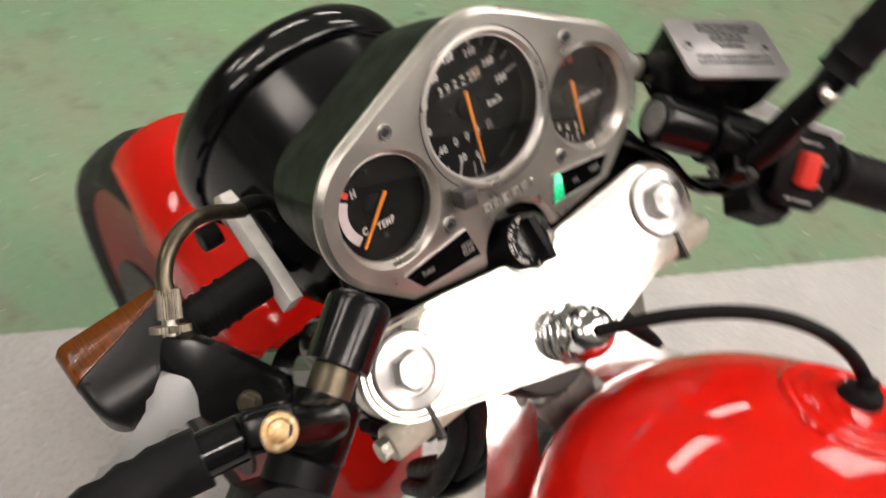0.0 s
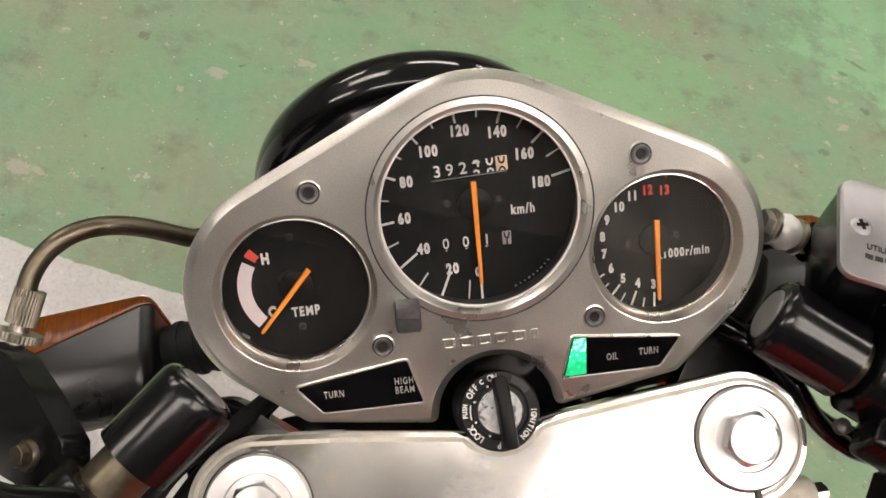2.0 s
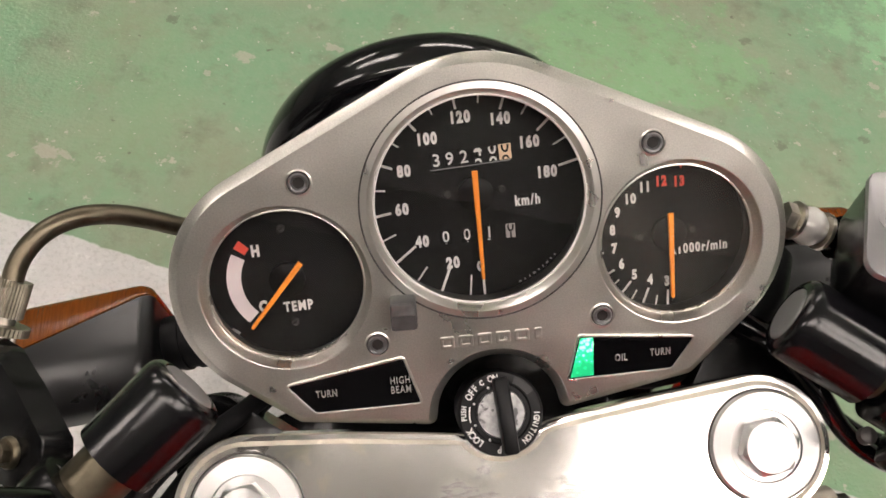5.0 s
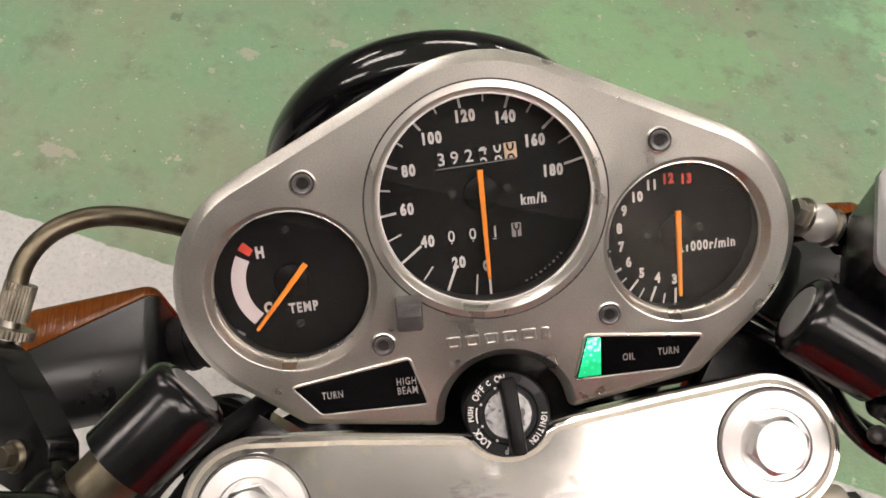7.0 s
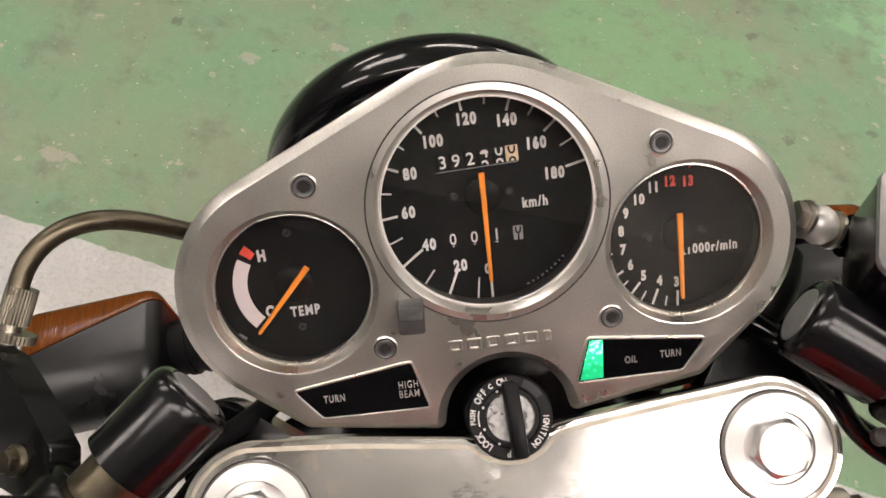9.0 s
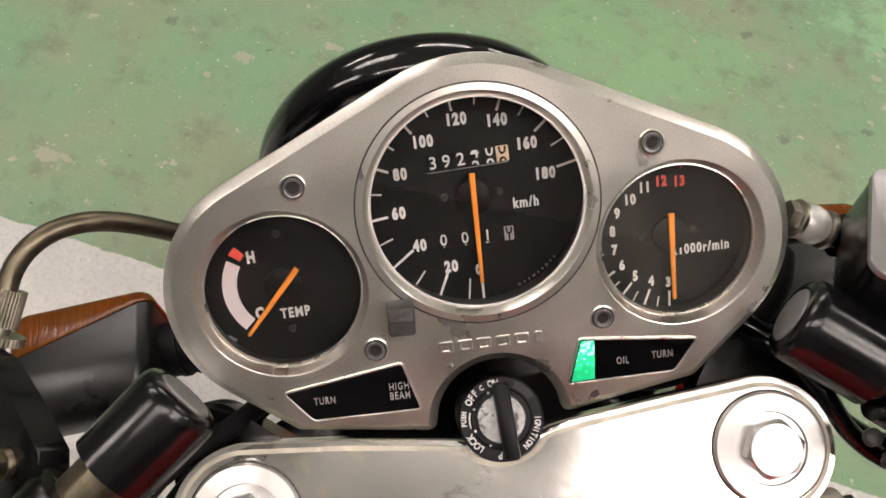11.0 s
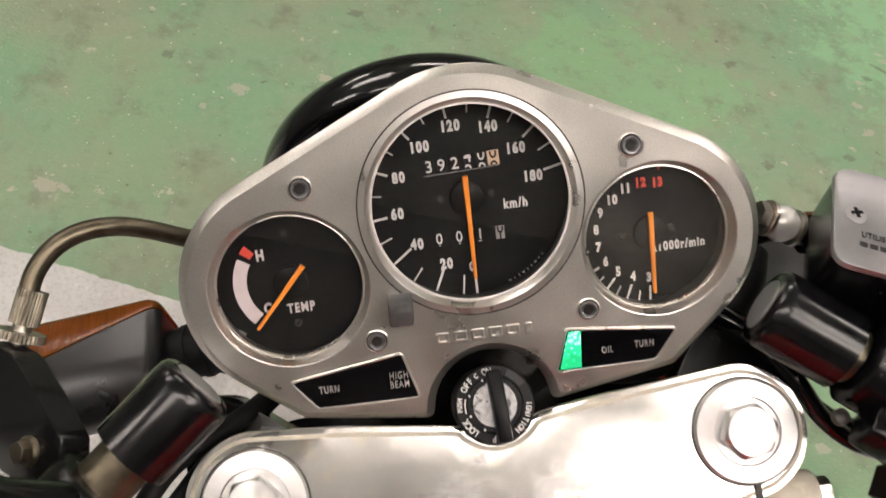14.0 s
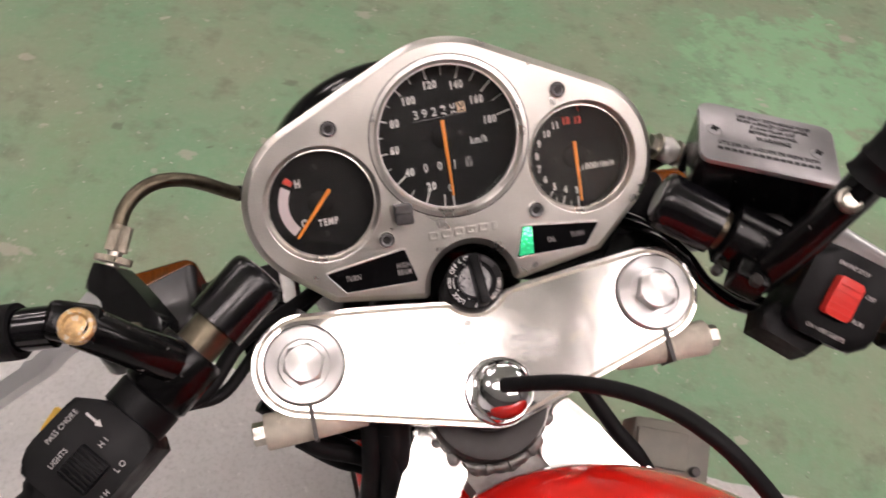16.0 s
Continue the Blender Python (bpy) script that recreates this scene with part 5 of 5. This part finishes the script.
# -- front wheel and mudguard
AXLE = CLAMP @ pose(-0.014, 0.0, -0.689) @ aim((0, 0, 0), (1, 0, 0), (0, 1, 0))
wheel = part("front_wheel", ring_lathe([(0.196, -0.050), (0.228, -0.052), (0.228, -0.045), (0.208, -0.032), (0.204, 0.0), (0.208, 0.032), (0.228, 0.045), (0.228, 0.052), (0.196, 0.050), (0.120, 0.020), (0.120, -0.020)], 72), REDRIM, bike, "faded red three spoke front wheel rim", AXLE)
part("tyre", ring_lathe([(0.226, -0.050), (0.236, -0.060), (0.248, -0.064), (0.260, -0.054), (0.270, -0.030), (0.275, 0.0), (0.270, 0.030), (0.260, 0.054), (0.248, 0.064), (0.236, 0.060), (0.226, 0.050)], 96), TYRE, wheel, "black front tyre", AXLE)
part("wheel_hub", lathe([(0.030, -0.045), (0.034, -0.040), (0.034, 0.040), (0.030, 0.045)], 40), REDRIM, wheel, m=AXLE)
for a in (75, 195, 315):
    part("spoke", loft([[(r, w * y, h * z) for y, z in ((-1, -1), (1, -1), (1, 1), (-1, 1))] for r, w, h in ((0.028, 0.022, 0.024), (0.110, 0.016, 0.018), (0.204, 0.024, 0.022))]), REDRIM, wheel, m=AXLE @ pose(0, 0, 0, 0, 0, a))
for s in (-1, 1):
    part("brake_disc", ring_lathe([(0.090, 0.0), (0.145, 0.0), (0.145, 0.005), (0.090, 0.005)], 64), GREASY, wheel, "dark steel brake disc", AXLE @ pose(0, 0, 0.066 * s - 0.0025))


def mudguard():
    """An arc of bowed section over the tyre, open below."""
    rings = []
    for i in range(41):
        a = radians(44 + 105 * i / 40)
        taper = min(1, (i + 4) / 10, (44 - i) / 10)
        ring = []
        for grow, flip in ((0.0, 1), (-0.003, -1)):
            side = []
            for j in range(21):
                b = radians(-90 + 180 * (j - 2) / 16)
                over = max(0, 2 - j, j - 18)
                b = max(radians(-90), min(radians(90), b))
                w = (0.074 + grow) * math.sin(b) * (0.72 + 0.28 * taper)
                r = 0.262 + (0.038 + grow) * math.cos(b) * (0.8 + 0.2 * taper) - 0.026 * over * taper
                side.append((r * math.cos(a), r * math.sin(a), w))
            ring += side[::flip]
        rings.append(ring)
    return loft(rings)


part("front_mudguard", mudguard(), RED, bike, "glossy red front mudguard", AXLE @ pose(0, 0, 0.009, 0, 0, -12))
for s in (-1, 1):
    part("fork_slider", lathe([(0.024, -0.70), (0.027, -0.68), (0.027, -0.42), (0.024, -0.40)], 36), HEAD, bike, "dull cast alloy fork slider", CLAMP @ at(0.0972 * s, 0))

# -- frame and tank
BODY_UP = Vector((0, 0.736, 0.66)).normalized()
YAW = 0.30
fwd0 = Vector((0, BODY_UP.z, -BODY_UP.y))
lat = math.cos(YAW) * Vector((1, 0, 0)) + math.sin(YAW) * fwd0
fwd = BODY_UP.cross(lat)
TANK = DASH @ axes((0.0334, -0.3414, 0.1423), lat, fwd, BODY_UP) @ pose(0, 0, 0, 2.6, 0, 0)


def tank_mesh():
    rings = []
    for i in range(49):
        v = -1 + 2 * i / 48
        v = math.sin(v * math.pi / 2)
        y = v * (0.190 if v > 0 else 0.33)
        k = math.sqrt(max(0.0, 1 - v * v)) if v > 0 else (max(0.0, 1 - (-v) ** 3.0)) ** 0.5
        k = max(k, 0.004)
        ring = []
        for j in range(48):
            a = 2 * math.pi * j / 48
            c, s = math.cos(a), math.sin(a)
            ring.append((0.150 * k * c, y, (0.1186 if s > 0 else 0.105) * k * s))
        rings.append(ring)
    return loft(rings)


tank = part("fuel_tank", tank_mesh(), RED, bike, "glossy red fuel tank", TANK, 60)

def on_tank(p):
    """The place on the tank's skin above a point (tank frame) and the way out of it."""
    y = max(-0.32, min(0.185, p.y))
    k2 = 1 - (y / 0.190) ** 2 if y > 0 else 1 - (-y / 0.33) ** 3
    f = math.sqrt(k2 / ((p.x / 0.150) ** 2 + (p.z / 0.1186) ** 2))
    q = Vector((p.x * f, y, p.z * f))
    return q, Vector((q.x / 0.150 ** 2, q.y / 0.190 ** 2 if y > 0 else -1.5 * (-q.y) ** 2 / 0.33 ** 3, q.z / 0.1186 ** 2)).normalized()


def ridges(centre, profile, n=64):
    """Pressed rings that follow the tank's skin: (radius, height over it)."""
    flat_frame = aim(centre, on_tank(centre)[1])
    rings = []
    for r, h in profile:
        ring = []
        for i in range(n):
            q, out = on_tank(flat_frame @ Vector((r * math.cos(2 * math.pi * i / n), r * math.sin(2 * math.pi * i / n), 0)))
            ring.append(q + h * out)
        rings.append(ring)
    return loft(rings, False, False)


hose_end = TANK.inverted() @ (DASH @ Vector((0.0915, -0.2133, 0.1375)))
seat_at, seat_out = on_tank(hose_end)
part("filler_ring", ridges(seat_at, ((0.043, -0.0010), (0.041, 0.0022), (0.038, 0.0034), (0.035, 0.0016), (0.032, 0.0006), (0.029, 0.0022), (0.026, 0.0036), (0.023, 0.0016), (0.019, 0.0008), (0.015, 0.0030), (0.008, 0.0034))), RED, tank, "red ridged filler surround", TANK, 60)
part("grommet", lathe([(0.0125, -0.004), (0.0125, 0.004), (0.0110, 0.009), (0.0068, 0.011), (0.0060, 0.016)], 36), RUBBER, tank, "black rubber hose grommet", TANK @ aim(seat_at, seat_out))
for s in (-1, 1):
    web = ([(-0.0400, -0.0350), (-0.0300, -0.0560), (-0.0178, -0.0709), (-0.0254, -0.0821), (-0.0500, -0.1300), (-0.1050, -0.1350), (-0.0623, -0.0775)] if s < 0 else
           [(0.0440, -0.0400), (0.0805, -0.0888), (0.1250, -0.1350), (0.0600, -0.1300), (0.0300, -0.0850), (0.0215, -0.0700), (0.0330, -0.0500)])
    part("frame_spar", prism(resample(web, 0.005), -0.120, -0.052, 0.003, 3), POLISHED, bike, "polished aluminium frame spar", CLAMP)
part("weld_bead", tube([(-0.001 + 0.0378 * math.cos(radians(a)), -0.0358 + 0.0378 * math.sin(radians(a)), -0.0560 + 0.0010 * math.sin(a * 0.31)) for a in range(170, 372, 2)], [0.0040 + 0.0007 * math.sin(a * 0.23) + 0.0005 * math.sin(a * 0.61) for a in range(170, 372, 2)], 12), HEAD, bike, "lumpy weld bead round the steering head", CLAMP)
part("head_gusset", prism(resample(hull(circle(-0.001, -0.036, 0.037, 40) + circle(0.006, -0.085, 0.020, 32)), 0.005), -0.110, -0.057, 0.004, 3), HEAD, bike, "welded aluminium steering head", CLAMP)
part("side_box", block(0.056, 0.056, 0.034, 0.003, 2), OLIVE, bike, "dull olive grey box beside the frame", CLAMP @ pose(0.132, -0.098, -0.175, 0, 0, -22))
part("box_cover", block(0.036, 0.026, 0.008, 0.0015, 2), OLIVE, bike, "dull olive grey cover plate", CLAMP @ pose(0.128, -0.088, -0.158, 0, 0, -22))
part("cover_bolt", lathe([(0.0036, 0), (0.0036, 0.005), (0.0028, 0.006)], 20), GREASY, bike, "dark cover bolt", CLAMP @ pose(0.146, -0.108, -0.158))
part("clutch_wire", tube(smooth_path([(0.052, -0.030, -0.045), (0.0694, -0.0677, -0.050), (0.081, -0.0882, -0.055), (0.100, -0.130, -0.080)], 6), 0.0046, 14), RUBBER, bike, "black cable behind the clamp", CLAMP)
for dx, dy, r in ((0.0, 0.0, 0.0105), (-0.004, -0.012, 0.0060), (-0.013, -0.004, 0.0060)):
    part("wiring_loom", tube(smooth_path([(-0.055 + dx, -0.030 + dy, -0.045), (-0.060 + dx, -0.060 + dy, -0.060), (-0.062 + dx * 1.6, -0.090 + dy, -0.110), (-0.055 + dx, -0.110 + dy, -0.200)], 6), r, 14), RUBBER, bike, "black wiring behind the clamp", CLAMP)
# engine and rear wheel stay under the tank; the seat and tail close the bike behind
part("seat", loft([[(x * k, y * k, z) for x, y in rounded(0.24, 0.30, 0.05)] for k, z in ((0.9, -0.03), (1.0, 0.0), (0.95, 0.03))]), RUBBER, bike, "black vinyl seat", TANK @ pose(0, -0.50, 0.0))
part("engine", block(0.24, 0.36, 0.26, 0.03, 3), GREASY, bike, "dark engine block", TANK @ pose(0, -0.12, -0.40))
part("radiator", block(0.26, 0.03, 0.20, 0.006, 2), GREASY, bike, "black radiator", TANK @ pose(0, 0.16, -0.30))
rear = TANK @ pose(0, -0.72, -0.54, 0, 0, 0) @ aim((0, 0, 0), (1, 0, 0), (0, 1, 0))
rear_wheel = part("rear_wheel", ring_lathe([(0.200, -0.055), (0.222, -0.058), (0.204, 0.0), (0.222, 0.058), (0.200, 0.055), (0.190, 0.0)], 56), REDRIM, bike, "faded red rear wheel rim", rear)
part("tyre", ring_lathe([(0.220, -0.055), (0.245, -0.070), (0.280, -0.055), (0.298, 0.0), (0.280, 0.055), (0.245, 0.070), (0.220, 0.055)], 72), TYRE, rear_wheel, "black rear tyre", rear)
